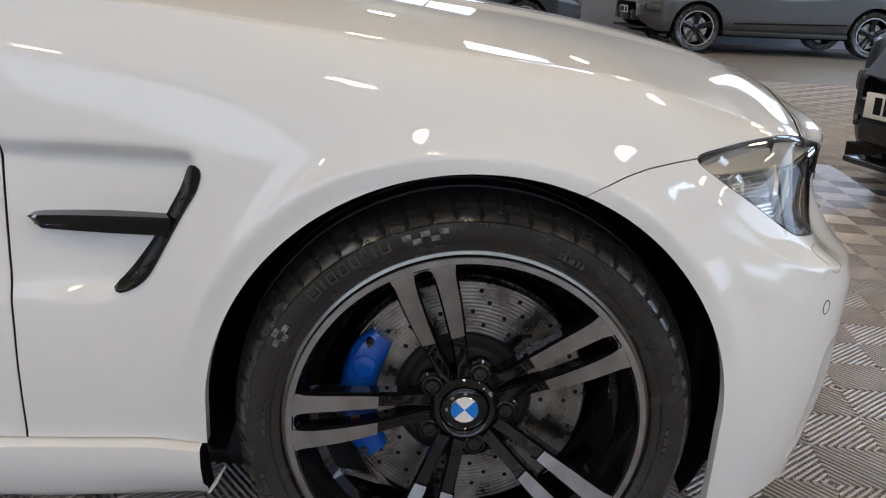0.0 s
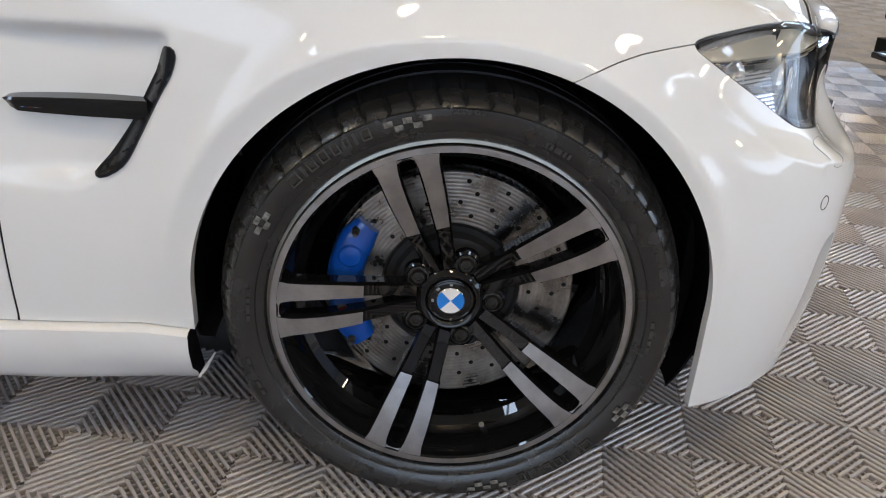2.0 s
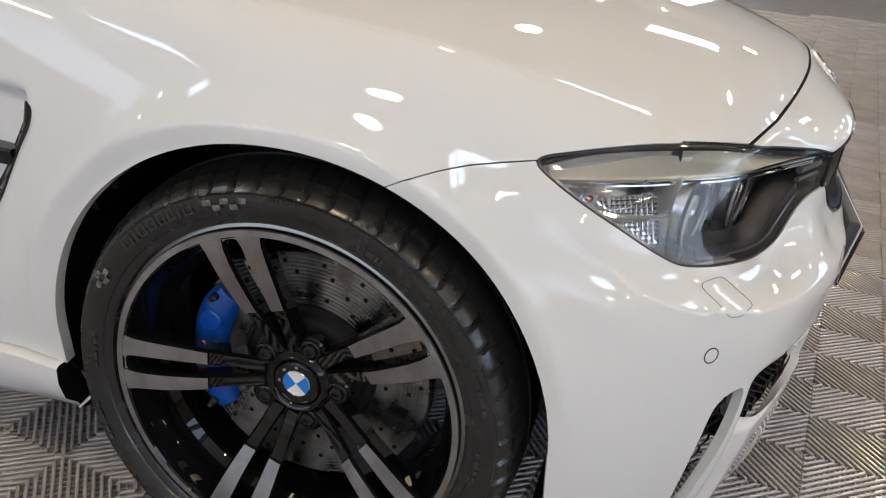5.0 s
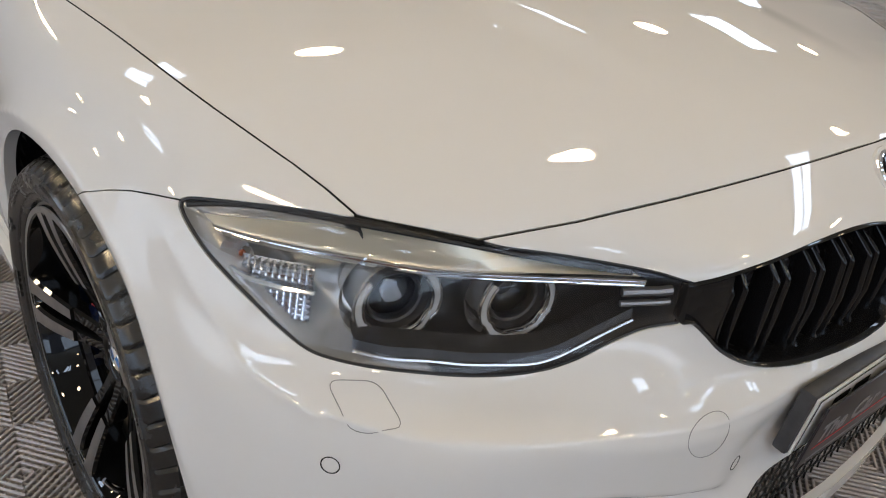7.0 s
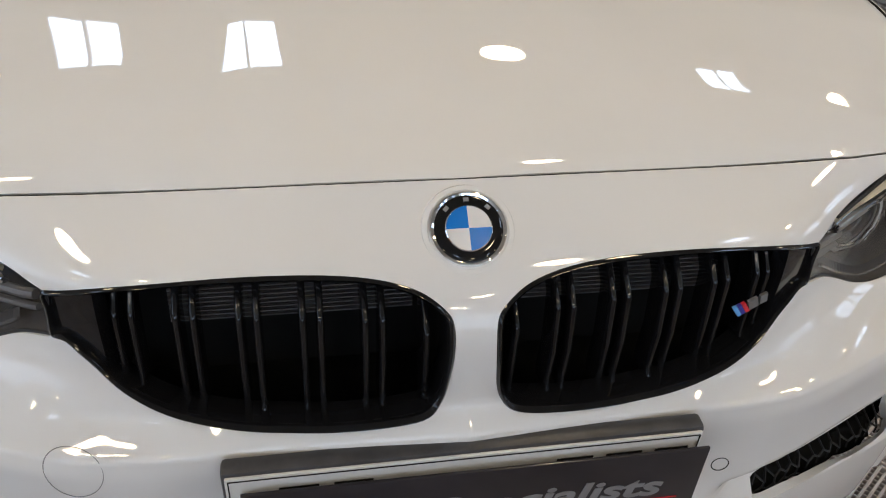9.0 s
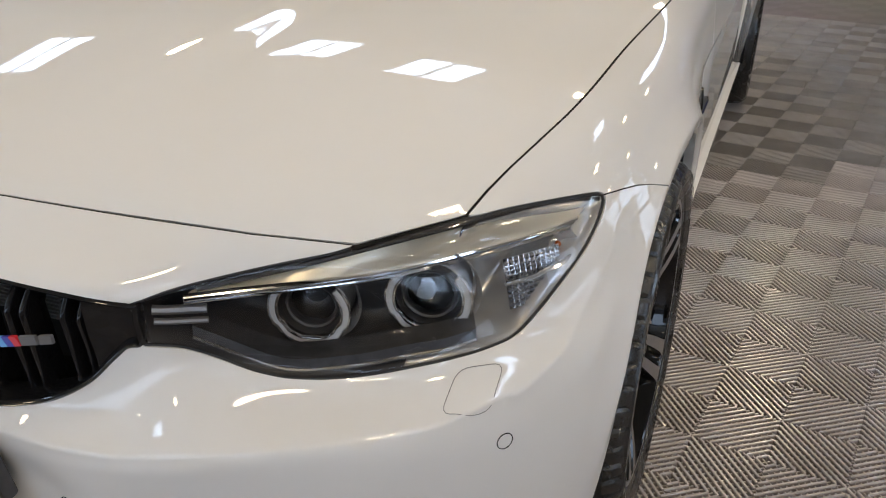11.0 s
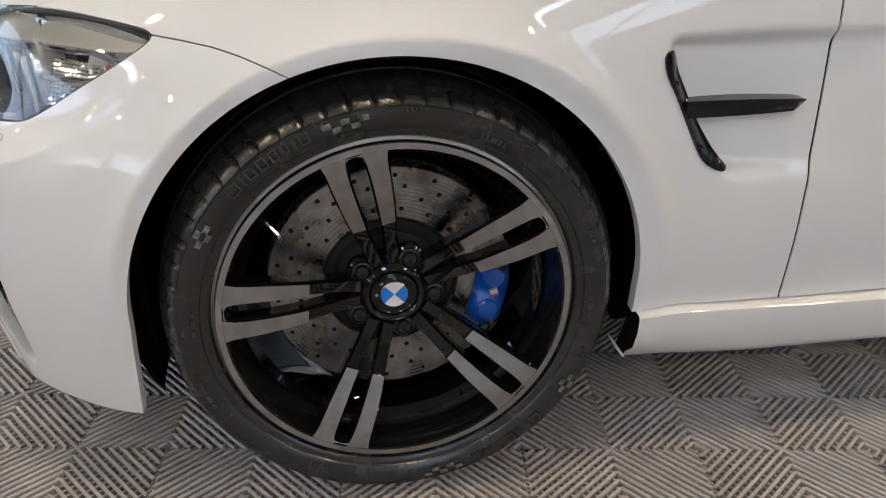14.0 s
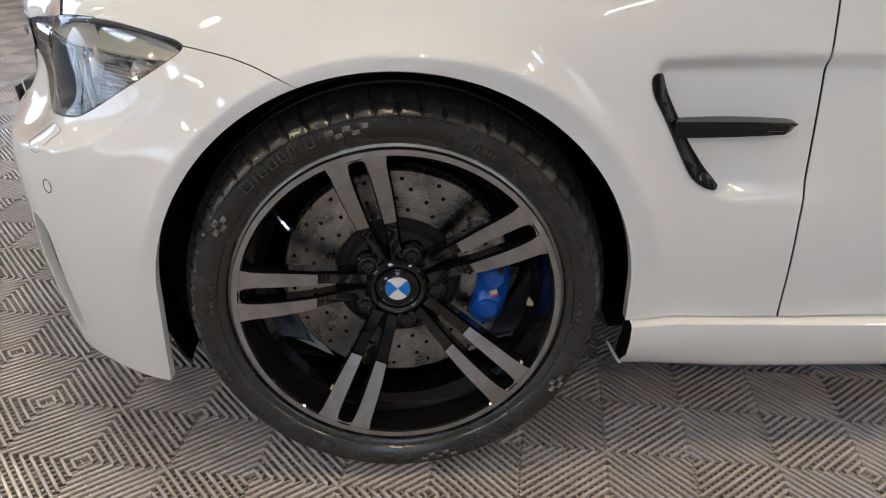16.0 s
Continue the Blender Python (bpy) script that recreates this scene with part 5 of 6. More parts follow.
    for k in range(5):
        for off in (-1, 1):
            bm = bmesh.new()
            arm_mesh(bm, radians(spin + 72 * k), off, None)
            part("spoke", bm, [RIMBLACK, MACHINED], wh, sharp=30)
        # rounded outer end of the slot between the arms
        bm = bmesh.new()
        a = radians(spin + 72 * k)
        ca, sa = math.cos(a), math.sin(a)
        rows = []
        for u in np.linspace(-0.0150, 0.0150, 9):
            r0 = 0.2300 + 0.0085 * (1 - (abs(u) / 0.0150) ** 3)
            rows.append([bm.verts.new((r * ca - u * sa, d, r * sa + u * ca)) for r, d in ((r0 - 0.004, 0.030), (r0 - 0.001, 0.0075), (r0 + 0.001, 0.0030), (0.2465, 0.0004))])
        for p, q in zip(rows[:-1], rows[1:]):
            for i in range(3):
                bm.faces.new((p[i], p[i + 1], q[i + 1], q[i])).material_index = int(i == 2)
        part("spoke_bridge", bm, [RIMBLACK, MACHINED], wh)
    bm = bmesh.new()
    lathe(bm, [(0.0345, 0.062), (0.0345, 0.056), (0.0375, 0.0520), (0.0430, 0.0505), (0.0480, 0.0545), (0.0530, 0.0600), (0.0560, 0.0750), (0.0600, 0.1000), (0.0800, 0.1250)], 80)
    part("hub", bm, RIMBLACK, wh, sharp=40)
    for k in range(5):
        a = radians(spin + 36 + 72 * k)
        c = Matrix.Translation((0.060 * math.cos(a), -0.006, 0.060 * math.sin(a)))
        bm = bmesh.new()
        lathe(bm, [(0.0150, 0.0700), (0.0150, 0.0610), (0.0135, 0.0600), (0.0125, 0.0620), (0.0120, 0.0680), (0.0100, 0.0680), (0.0100, 0.0600), (0.0095, 0.0585)], 24, m=c)
        lathe(bm, [(0.0095, 0.0585), (0.0060, 0.0580), (0.0058, 0.0620), (0.0003, 0.0620)], 6, m=c)
        part("wheel_bolt", bm, BOLT, wh, "dark wheel bolt", sharp=30)
        # small lobe beside each bolt
        bm = bmesh.new()
        lathe(bm, [(0.0215, 0.0780), (0.0205, 0.0660), (0.0170, 0.0635), (0.0150, 0.0640)], 24, m=c)
        part("bolt_seat", bm, RIMBLACK, wh)
    roundel(wh, Matrix.Translation((0, 0.0550, 0)), 0.0335, 45.0, "centre_cap", GLOSS)
    # valve
    va = (0.056, -0.185) if rear_sign < 0 else (-0.163, 0.135)
    d = Vector((va[0], 0, va[1])).normalized()
    bm = bmesh.new()
    c = Vector((va[0], 0.020, va[1])) + d * 0.020
    tube(bm, [c, c - d * 0.012 - Vector((0, 0.012, 0)), c - d * 0.030 - Vector((0, 0.022, 0))], [0.0055, 0.0045, 0.0042], 10)
    part("valve", bm, CHROME, wh, "silver tyre valve")
    # brake disc, drilled, with vented edge
    bm = bmesh.new()
    lathe(bm, [(0.100, 0.112), (0.104, 0.098), (0.182, 0.098), (0.184, 0.100), (0.184, 0.106)], 96)
    lathe(bm, [(0.184, 0.122), (0.184, 0.130), (0.100, 0.130)], 96)
    disc = part("brake_disc", bm, DISC, wh, "drilled steel brake disc", sharp=30)
    bm = bmesh.new()
    lathe(bm, [(0.176, 0.106), (0.176, 0.122)], 96)
    for k in range(96):
        a = 2 * math.pi * k / 96
        box(bm, 0.172, 0.1835, 0.105, 0.123, -0.0015, 0.0015, 0, Matrix.Rotation(a, 4, "Y"))
    part("vent_edge", bm, DARKMETAL, disc, smooth=False)
    # flat black discs on the face paint in the dark of the holes
    bm = bmesh.new()
    for k in range(18):
        for q, r in enumerate((0.118, 0.137, 0.153, 0.170)):
            a = radians(20 * k + 8.5 * q + (3 if q == 2 else 0) + rear_sign * 2)
            c = Matrix.Translation((r * math.cos(a), 0, r * math.sin(a)))
            lathe(bm, [(0.0036, 0.0976), (0.0003, 0.0976)], 8, m=c)
    tagged(part("drilled_hole", bm, GAP, disc, smooth=False), kind="stuff")
    bm = bmesh.new()
    lathe(bm, [(0.104, 0.0995), (0.101, 0.100), (0.097, 0.104), (0.088, 0.104), (0.082, 0.094), (0.060, 0.090)], 64)
    part("disc_bell", bm, BELL, disc, sharp=30)
    # caliper on the tail side of the disc
    cen = 178.0 if rear_sign < 0 else -9.0
    bm = bmesh.new()
    loop = [(0.128, 0.096), (0.131, 0.088), (0.142, 0.0800), (0.160, 0.0770), (0.182, 0.0785), (0.192, 0.0840), (0.195, 0.0930), (0.195, 0.150), (0.128, 0.150)]
    reach = 37 if rear_sign < 0 else 21
    st = np.linspace(cen - reach, cen + reach, 31)
    rings = []
    for q, a in enumerate(st):
        e = abs(q - 15) / 15
        waist = 1.0 - 0.34 * math.exp(-((q - 15) / 3.2) ** 2)
        sq = 1.0 - 0.30 * max(0.0, e - 0.72) / 0.28
        ring = []
        for r, y in loop:
            rr = 0.154 + (r - 0.158) * 0.80 * sq * (waist if y < 0.09 else 1.0)
            yy = y if y > 0.14 else 0.092 + (y - 0.092) * sq * waist
            ring.append(bm.verts.new((rr * math.cos(radians(a)), yy, rr * math.sin(radians(a)))))
        rings.append(ring)
    # bridge faces painted black, standing for their shade behind the spokes
    for a, b in zip(rings[:-1], rings[1:]):
        for i in range(len(loop)):
            bm.faces.new((a[i], a[(i + 1) % len(loop)], b[(i + 1) % len(loop)], b[i])).material_index = int(i in (6, 7))
    bm.faces.new(rings[0])
    bm.faces.new(rings[-1])
    cal = part("caliper", bm, [BLUE, BELL], wh, "blue painted brake caliper", sharp=45)
    for da in (-0.5 * reach, 0.5 * reach):
        a = radians(cen + da)
        bm = bmesh.new()
        lathe(bm, [(0.0185, 0.088), (0.0175, 0.0765), (0.0150, 0.0740), (0.0003, 0.0735)], 28, m=Matrix.Translation((0.157 * math.cos(a), 0, 0.157 * math.sin(a))))
        part("piston_boss", bm, BLUE, cal)
    for da, r in ((5 - reach, 0.168), (reach - 5, 0.168)):
        a = radians(cen + da)
        bm = bmesh.new()
        lathe(bm, [(0.006, 0.085), (0.0055, 0.072), (0.0035, 0.070), (0.0030, 0.062), (0.0003, 0.062)], 12, m=Matrix.Translation((r * math.cos(a), 0, r * math.sin(a))))
        part("bleed_screw", bm, DARKMETAL, cal)
    for k, mt in enumerate((PALEBLUE, PURPLE, RED)):
        bm = bmesh.new()
        a = radians(cen)
        t = Matrix.Translation((0.160 * math.cos(a), 0.0770, 0.160 * math.sin(a))) @ Matrix.Rotation(radians(70 * (1 if rear_sign > 0 else -1)), 4, "Y")
        box(bm, -0.010 + 0.0042 * k, -0.0065 + 0.0042 * k, -0.003, 0.002, -0.006, 0.006, 0, t)
        part("caliper_mark", bm, SILVERTEXT if k < 2 else RED, cal, smooth=False)
    # knuckle and axle stub behind
    bm = bmesh.new()
    lathe(bm, [(0.098, 0.135), (0.098, 0.150), (0.060, 0.180), (0.060, 0.300), (0.0003, 0.300)], 40)
    part("knuckle", bm, DARKMETAL, wh)
    return wh


wheel_at(pose(0, -0.905, AXLE_Z), 107.0, "wheel", -1)
wheel_at(pose(0, 0.905, AXLE_Z, 0, 0, 180), 104.0, "wheel", 1)
for sgn in (-1, 1):
    bm = bmesh.new()
    rings = []
    for y, r in ((0.888, 0.371), (0.880, 0.375), (0.80, 0.378), (0.60, 0.378), (0.50, 0.370), (0.50, 0.20), (0.50, 0.001)):
        ring = []
        for a in range(-24, 205, 4):
            x, z = r * math.cos(radians(a)), AXLE_Z + r * math.sin(radians(a))
            z = max(z, 0.178 if x > 0 else 0.255)
            lim = 0.905 - 0.03 * abs(math.cos(radians(a))) - 0.30 * max(0.0, AXLE_Z - z)
            ring.append(bm.verts.new((x, sgn * min(y, lim), z)))
        rings.append(ring)
    for a, b in zip(rings[:-1], rings[1:]):
        for i in range(len(a) - 1):
            bm.faces.new((a[i], a[i + 1], b[i + 1], b[i]))
    bmesh.ops.remove_doubles(bm, verts=bm.verts, dist=0.0001)
    part("arch_liner", bm, LINER, car, "black plastic wheel arch liner")

# ---- showroom: floor of ribbed interlocking tiles ----
TILE = 0.2985
TURN = Matrix.Translation((-0.0433, 0.0540, 0)) @ Matrix.Rotation(radians(-9.19), 4, "Z") @ Matrix.Translation((0, TILE / 2, 0))
DEEP = -0.017


def tile_mesh():
    """One tile: four quarters of slanting ribs that ring its middle, over a near-black sheet that shades the gaps."""
    verts, faces = [], []

    def bar(a, b, w, z0, z1):
        d = (Vector(b) - Vector(a)).normalized()
        s = Vector((-d.y, d.x, 0)) * w / 2
        k = len(verts)
        for p in (a, b):
            p = Vector((p[0], p[1], 0))
            for o, z in ((-s * 0.3, z0), (-s, z1 - 0.0020), (-s * 0.62, z1), (s * 0.62, z1), (s, z1 - 0.0020), (s * 0.3, z0)):
                verts.append((p.x + o.x, p.y + o.y, z))
        for i in range(5):
            faces.append((k + i, k + i + 1, k + 7 + i, k + 6 + i))

    q, n = TILE / 2, 8
    g = 0.0008
    step = 2 * q / (2 * n)
    for sx in (1, -1):
        for sy in (1, -1):
            for k in range(1, 2 * n):
                t = k * step * 1.0
                a, b = (t, 0.0), (0.0, t)
                if t > q:
                    a, b = (q, t - q), (t - q, q)
                ax, ay = min(max(a[0], g), q - g), min(max(a[1], g), q - g)
                bx, by = min(max(b[0], g), q - g), min(max(b[1], g), q - g)
                bar((sx * ax, sy * ay), (sx * bx, sy * by), step * 0.345, DEEP, 0.0)
            # cross supports under the ribs
            for k in range(-n + 1, n):
                o = k * step * 1.0
                a, b = (max(0, o), max(0, -o)), (q - max(0, -o), q - max(0, o))
                bar((sx * a[0], sy * a[1]), (sx * b[0], sy * b[1]), step * 0.20, DEEP, -0.0050)
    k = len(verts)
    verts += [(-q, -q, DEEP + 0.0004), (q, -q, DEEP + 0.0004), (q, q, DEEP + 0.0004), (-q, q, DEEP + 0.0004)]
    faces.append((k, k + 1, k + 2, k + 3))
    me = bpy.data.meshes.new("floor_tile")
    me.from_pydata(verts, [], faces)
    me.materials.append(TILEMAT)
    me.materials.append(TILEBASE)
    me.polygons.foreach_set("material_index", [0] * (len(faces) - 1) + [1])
    me.update()
    return me


bm = bmesh.new()
box(bm, -13, 14, -11, 14, -0.20, DEEP)
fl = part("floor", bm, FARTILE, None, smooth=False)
tagged(fl, "grey ribbed interlocking plastic floor tiles", "floor", kind="structure")
tm = tile_mesh()
count = 0
for i in range(-9, 12):
    for j in range(-10, 11):
        c = TURN @ Vector((i * TILE, j * TILE, 0))
        if -1.95 < c.x < 2.35 and -2.75 < c.y < 2.75 and not (c.x < 0.30 and abs(c.y) < 0.42) and count < 300:
            ob = new("floor_tile", tm)
            ob.matrix_world = TURN @ Matrix.Translation((i * TILE, j * TILE, 0))
            ob.parent = fl
            count += 1

# tiles further off, joined, in the darkened copy of the tile plastic
def tile_field(keep):
    """Plain ribs of many tiles in one mesh, for the floor further off."""
    q, n = TILE / 2, 8
    step = q / n
    quads = []
    for sx in (1, -1):
        for sy in (1, -1):
            for k in range(1, 2 * n):
                t = k * step
                a, b = ((t, 0.0), (0.0, t)) if t <= q else ((q, t - q), (t - q, q))
                d = step * 0.20 / math.sqrt(2)
                for o0, z0, o1, z1 in ((-0.3, DEEP, -1.0, -0.0020), (-1.0, -0.0020, 0.0, 0.0), (0.0, 0.0, 1.0, -0.0020), (1.0, -0.0020, 0.3, DEEP)):
                    quads.append([(sx * (a[0] + o0 * d), sy * (a[1] + o0 * d), z0), (sx * (a[0] + o1 * d), sy * (a[1] + o1 * d), z1), (sx * (b[0] + o1 * d), sy * (b[1] + o1 * d), z1), (sx * (b[0] + o0 * d), sy * (b[1] + o0 * d), z0)])
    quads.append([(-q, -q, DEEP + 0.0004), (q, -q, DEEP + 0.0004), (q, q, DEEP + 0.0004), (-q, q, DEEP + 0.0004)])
    one = np.array(quads).reshape(-1, 3)
    rot = np.array(TURN.to_3x3())
    cells = []
    for i in range(-22, 23):
        for j in range(-22, 30):
            c = TURN @ Vector((i * TILE, j * TILE, 0))
            if keep(c):
                cells.append((c.x, c.y, 0.0))
    v = (one @ rot.T)[None] + np.array(cells)[:, None]
    v = v.reshape(-1, 3)
    me = bpy.data.meshes.new("floor_tiles")
    me.from_pydata(v.tolist(), [], np.arange(len(v)).reshape(-1, 4).tolist())
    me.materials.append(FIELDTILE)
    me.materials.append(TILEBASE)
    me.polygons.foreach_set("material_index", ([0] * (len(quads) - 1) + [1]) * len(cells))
    me.update()
    return me


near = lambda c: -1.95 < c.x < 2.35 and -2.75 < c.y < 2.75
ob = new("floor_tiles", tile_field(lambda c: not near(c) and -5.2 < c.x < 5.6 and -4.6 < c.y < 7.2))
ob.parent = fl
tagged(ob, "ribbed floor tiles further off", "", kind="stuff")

# ceiling, and unseen walls toned to bounce cool light onto the car
X0, X1, Y0, Y1 = -13.0, 14.0, -11.0, 14.0
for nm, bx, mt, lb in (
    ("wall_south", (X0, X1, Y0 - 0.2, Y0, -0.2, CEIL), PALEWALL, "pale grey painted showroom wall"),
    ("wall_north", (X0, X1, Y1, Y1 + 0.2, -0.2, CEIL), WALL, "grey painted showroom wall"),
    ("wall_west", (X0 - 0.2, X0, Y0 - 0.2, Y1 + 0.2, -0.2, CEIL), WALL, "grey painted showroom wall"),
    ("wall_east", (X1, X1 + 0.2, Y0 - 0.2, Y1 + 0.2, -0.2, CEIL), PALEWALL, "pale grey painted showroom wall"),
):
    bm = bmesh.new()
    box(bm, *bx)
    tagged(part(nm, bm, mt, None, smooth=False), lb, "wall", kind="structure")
bm = bmesh.new()
box(bm, X0 - 0.2, X1 + 0.2, Y0 - 0.2, Y1 + 0.2, CEIL, CEIL + 0.2)
tagged(part("ceiling", bm, CEILING, None, smooth=False), "pale cream showroom ceiling", "ceiling", kind="structure")

# round ceiling lamps
lamp0 = empty("ceiling_lamp")
tagged(lamp0, "round white ceiling lamp with a bright diffuser", "lamp", "round ceiling lamps")
bm = bmesh.new()
lathe(bm, [(0.205, 0.10), (0.220, 0.07), (0.220, -0.05), (0.200, -0.06)], 40, "Z")
lathe(bm, [(0.220, 0.07), (0.08, 0.16), (0.0005, 0.16)], 40, "Z")
part("housing", bm, PLATEGREY, lamp0)
bm = bmesh.new()
lathe(bm, [(0.200, -0.055), (0.10, -0.062), (0.0005, -0.062)], 40, "Z")
part("diffuser", bm, LAMPLIGHT, lamp0)
lamp0.matrix_world = pose(-3.1, 1.4, CEIL - 0.16)
for lx in (-9.3, -6.2, -3.1, 0.0, 3.1, 6.2, 9.3):
    for ly in (-7.3, -3.0, 1.4, 5.7, 10.0):
        if (lx, ly) != (-3.1, 1.4):
            copy_thing(lamp0, pose(lx, ly, CEIL - 0.16))

# rooflights: two narrow panes each in a frame
roof0 = empty("rooflight")
tagged(roof0, "square rooflight with two narrow daylight panes", "window", "rooflights")
for c in (-0.17, 0.17):
    bm = bmesh.new()
    box(bm, -0.48, 0.48, c - 0.145, c + 0.145, -0.004, 0.006, 0.001)
    part("pane", bm, SKYLIGHT, roof0, smooth=False)
bm = bmesh.new()
for b in ((-0.53, 0.53, 0.32, 0.37), (-0.53, 0.53, -0.37, -0.32), (-0.53, -0.48, -0.32, 0.32), (0.48, 0.53, -0.32, 0.32), (-0.48, 0.48, -0.018, 0.018)):
    box(bm, *b, -0.03, 0.008)
part("frame", bm, PLATEWHITE, roof0, smooth=False)
roof0.matrix_world = pose(-3.45, -0.78, CEIL - 0.012)
for rx, ry, big in ((-3.85, -2.15, 0.9), (-3.2, 4.0, 0.85), (-3.4, 8.1, 1.2), (-3.4, -5.2, 1.0), (1.7, 8.4, 1.2), (1.7, 3.8, 1.0), (1.7, -4.8, 1.0), (6.5, -0.5, 1.0), (6.5, 3.8, 1.0), (6.5, 8.1, 1.0), (6.5, -4.8, 1.0), (-8.0, -0.5, 1.0), (-8.0, 3.8, 1.0)):
    copy_thing(roof0, pose(rx, ry, CEIL - 0.012) @ Matrix.Scale(big, 4))

# unseen glowing windows, mostly added to throw cool light on the car's sides
def paned_window(name, m, cols, rows, pw, ph, glass=PANE):
    """A window of separate panes in a white frame; local x along the wall, -y into the room."""
    win = empty(name)
    tagged(win, "white-framed unseen window with glowing panes", "window", kind="structure")
    for a in range(cols):
        for b in range(rows):
            bm = bmesh.new()
            box(bm, a * pw + 0.03, (a + 1) * pw - 0.03, -0.025, -0.015, b * ph + 0.03, (b + 1) * ph - 0.03)
            part("pane", bm, glass, win, smooth=False)
    bm = bmesh.new()
    for a in range(cols + 1):
        box(bm, a * pw - 0.03, a * pw + 0.03, -0.06, -0.003, 0, rows * ph)
    for b in range(rows + 1):
        box(bm, 0, cols * pw, -0.055, -0.003, b * ph - 0.03, b * ph + 0.03)
    part("frame", bm, PLATEWHITE, win, smooth=False)
    win.matrix_world = m


k = 0
for wx in (-12.4, -9.2, -1.2, 7.2, 10.4):
    k += 1
    paned_window("window_%d" % k, pose(wx, Y1, 1.9), 3, 2, 0.9, 0.9, PANENORTH)
for wx in (12.6, 7.5, 2.4, -2.7, -7.8):
    k += 1
    paned_window("window_%d" % k, pose(wx, Y0, 1.1, 0, 0, 180), 2, 1, 2.4, 2.8, PANESOFT)
for wy in (12.8, 7.6, 2.4, -2.8):
    k += 1
    paned_window("window_%d" % k, pose(X1, wy, 1.1, 0, 0, -90), 1, 1, 5.0, 2.8)
# ---- parked cars round about ----
def plain_wheel(parent, m, r, bright):
    w = empty("wheel", None, parent)
    bm = bmesh.new()
    lathe(bm, [(r * 0.72, 0.01), (r * 0.80, -0.008), (r * 0.92, -0.010), (r * 0.985, 0.015), (r, 0.05), (r, 0.18), (r * 0.97, 0.22), (r * 0.7, 0.22)], 64, m=m)
    part("tyre", bm, RUBBER, w)
    bm = bmesh.new()
    fs = lathe(bm, [(r * 0.735, 0.010), (r * 0.725, 0.000), (r * 0.690, 0.000), (r * 0.675, 0.015), (r * 0.64, 0.06), (r * 0.62, 0.20)], 64, m=m)
    for i, f in enumerate(fs):
        f.material_index = 1 if i // 64 in (0, 1) else 0
    part("rim", bm, [RIMBLACK, bright], w)
    for k in range(5):
        bm = bmesh.new()
        a = radians(90 + 72 * k)
        t = m @ Matrix.Rotation(-a, 4, "Y")
        vs = []
        for x, h, d in ((r * 0.05, 0.035, 0.03), (r * 0.35, 0.040, 0.018), (r * 0.69, 0.060, 0.003)):
            vs.append([bm.verts.new(t @ Vector((x, d + e, u))) for u, e in ((-h, 0.012), (0, 0.0), (h, 0.012), (h, 0.05), (-h, 0.05))])
        for p, q in zip(vs[:-1], vs[1:]):
            for i in range(5):
                bm.faces.new((p[i], p[(i + 1) % 5], q[(i + 1) % 5], q[i]))
        part("spoke", bm, RIMBLACK, w)
    bm = bmesh.new()
    lathe(bm, [(0.001, 0.012), (r * 0.17, 0.016), (r * 0.19, 0.05)], 24, m=m)
    part("hub", bm, RIMBLACK, w)
    bm = bmesh.new()
    lathe(bm, [(r * 0.2, 0.075), (r * 0.5, 0.075), (r * 0.5, 0.10)], 40, m=m)
    part("brake_disc", bm, DISC, w)


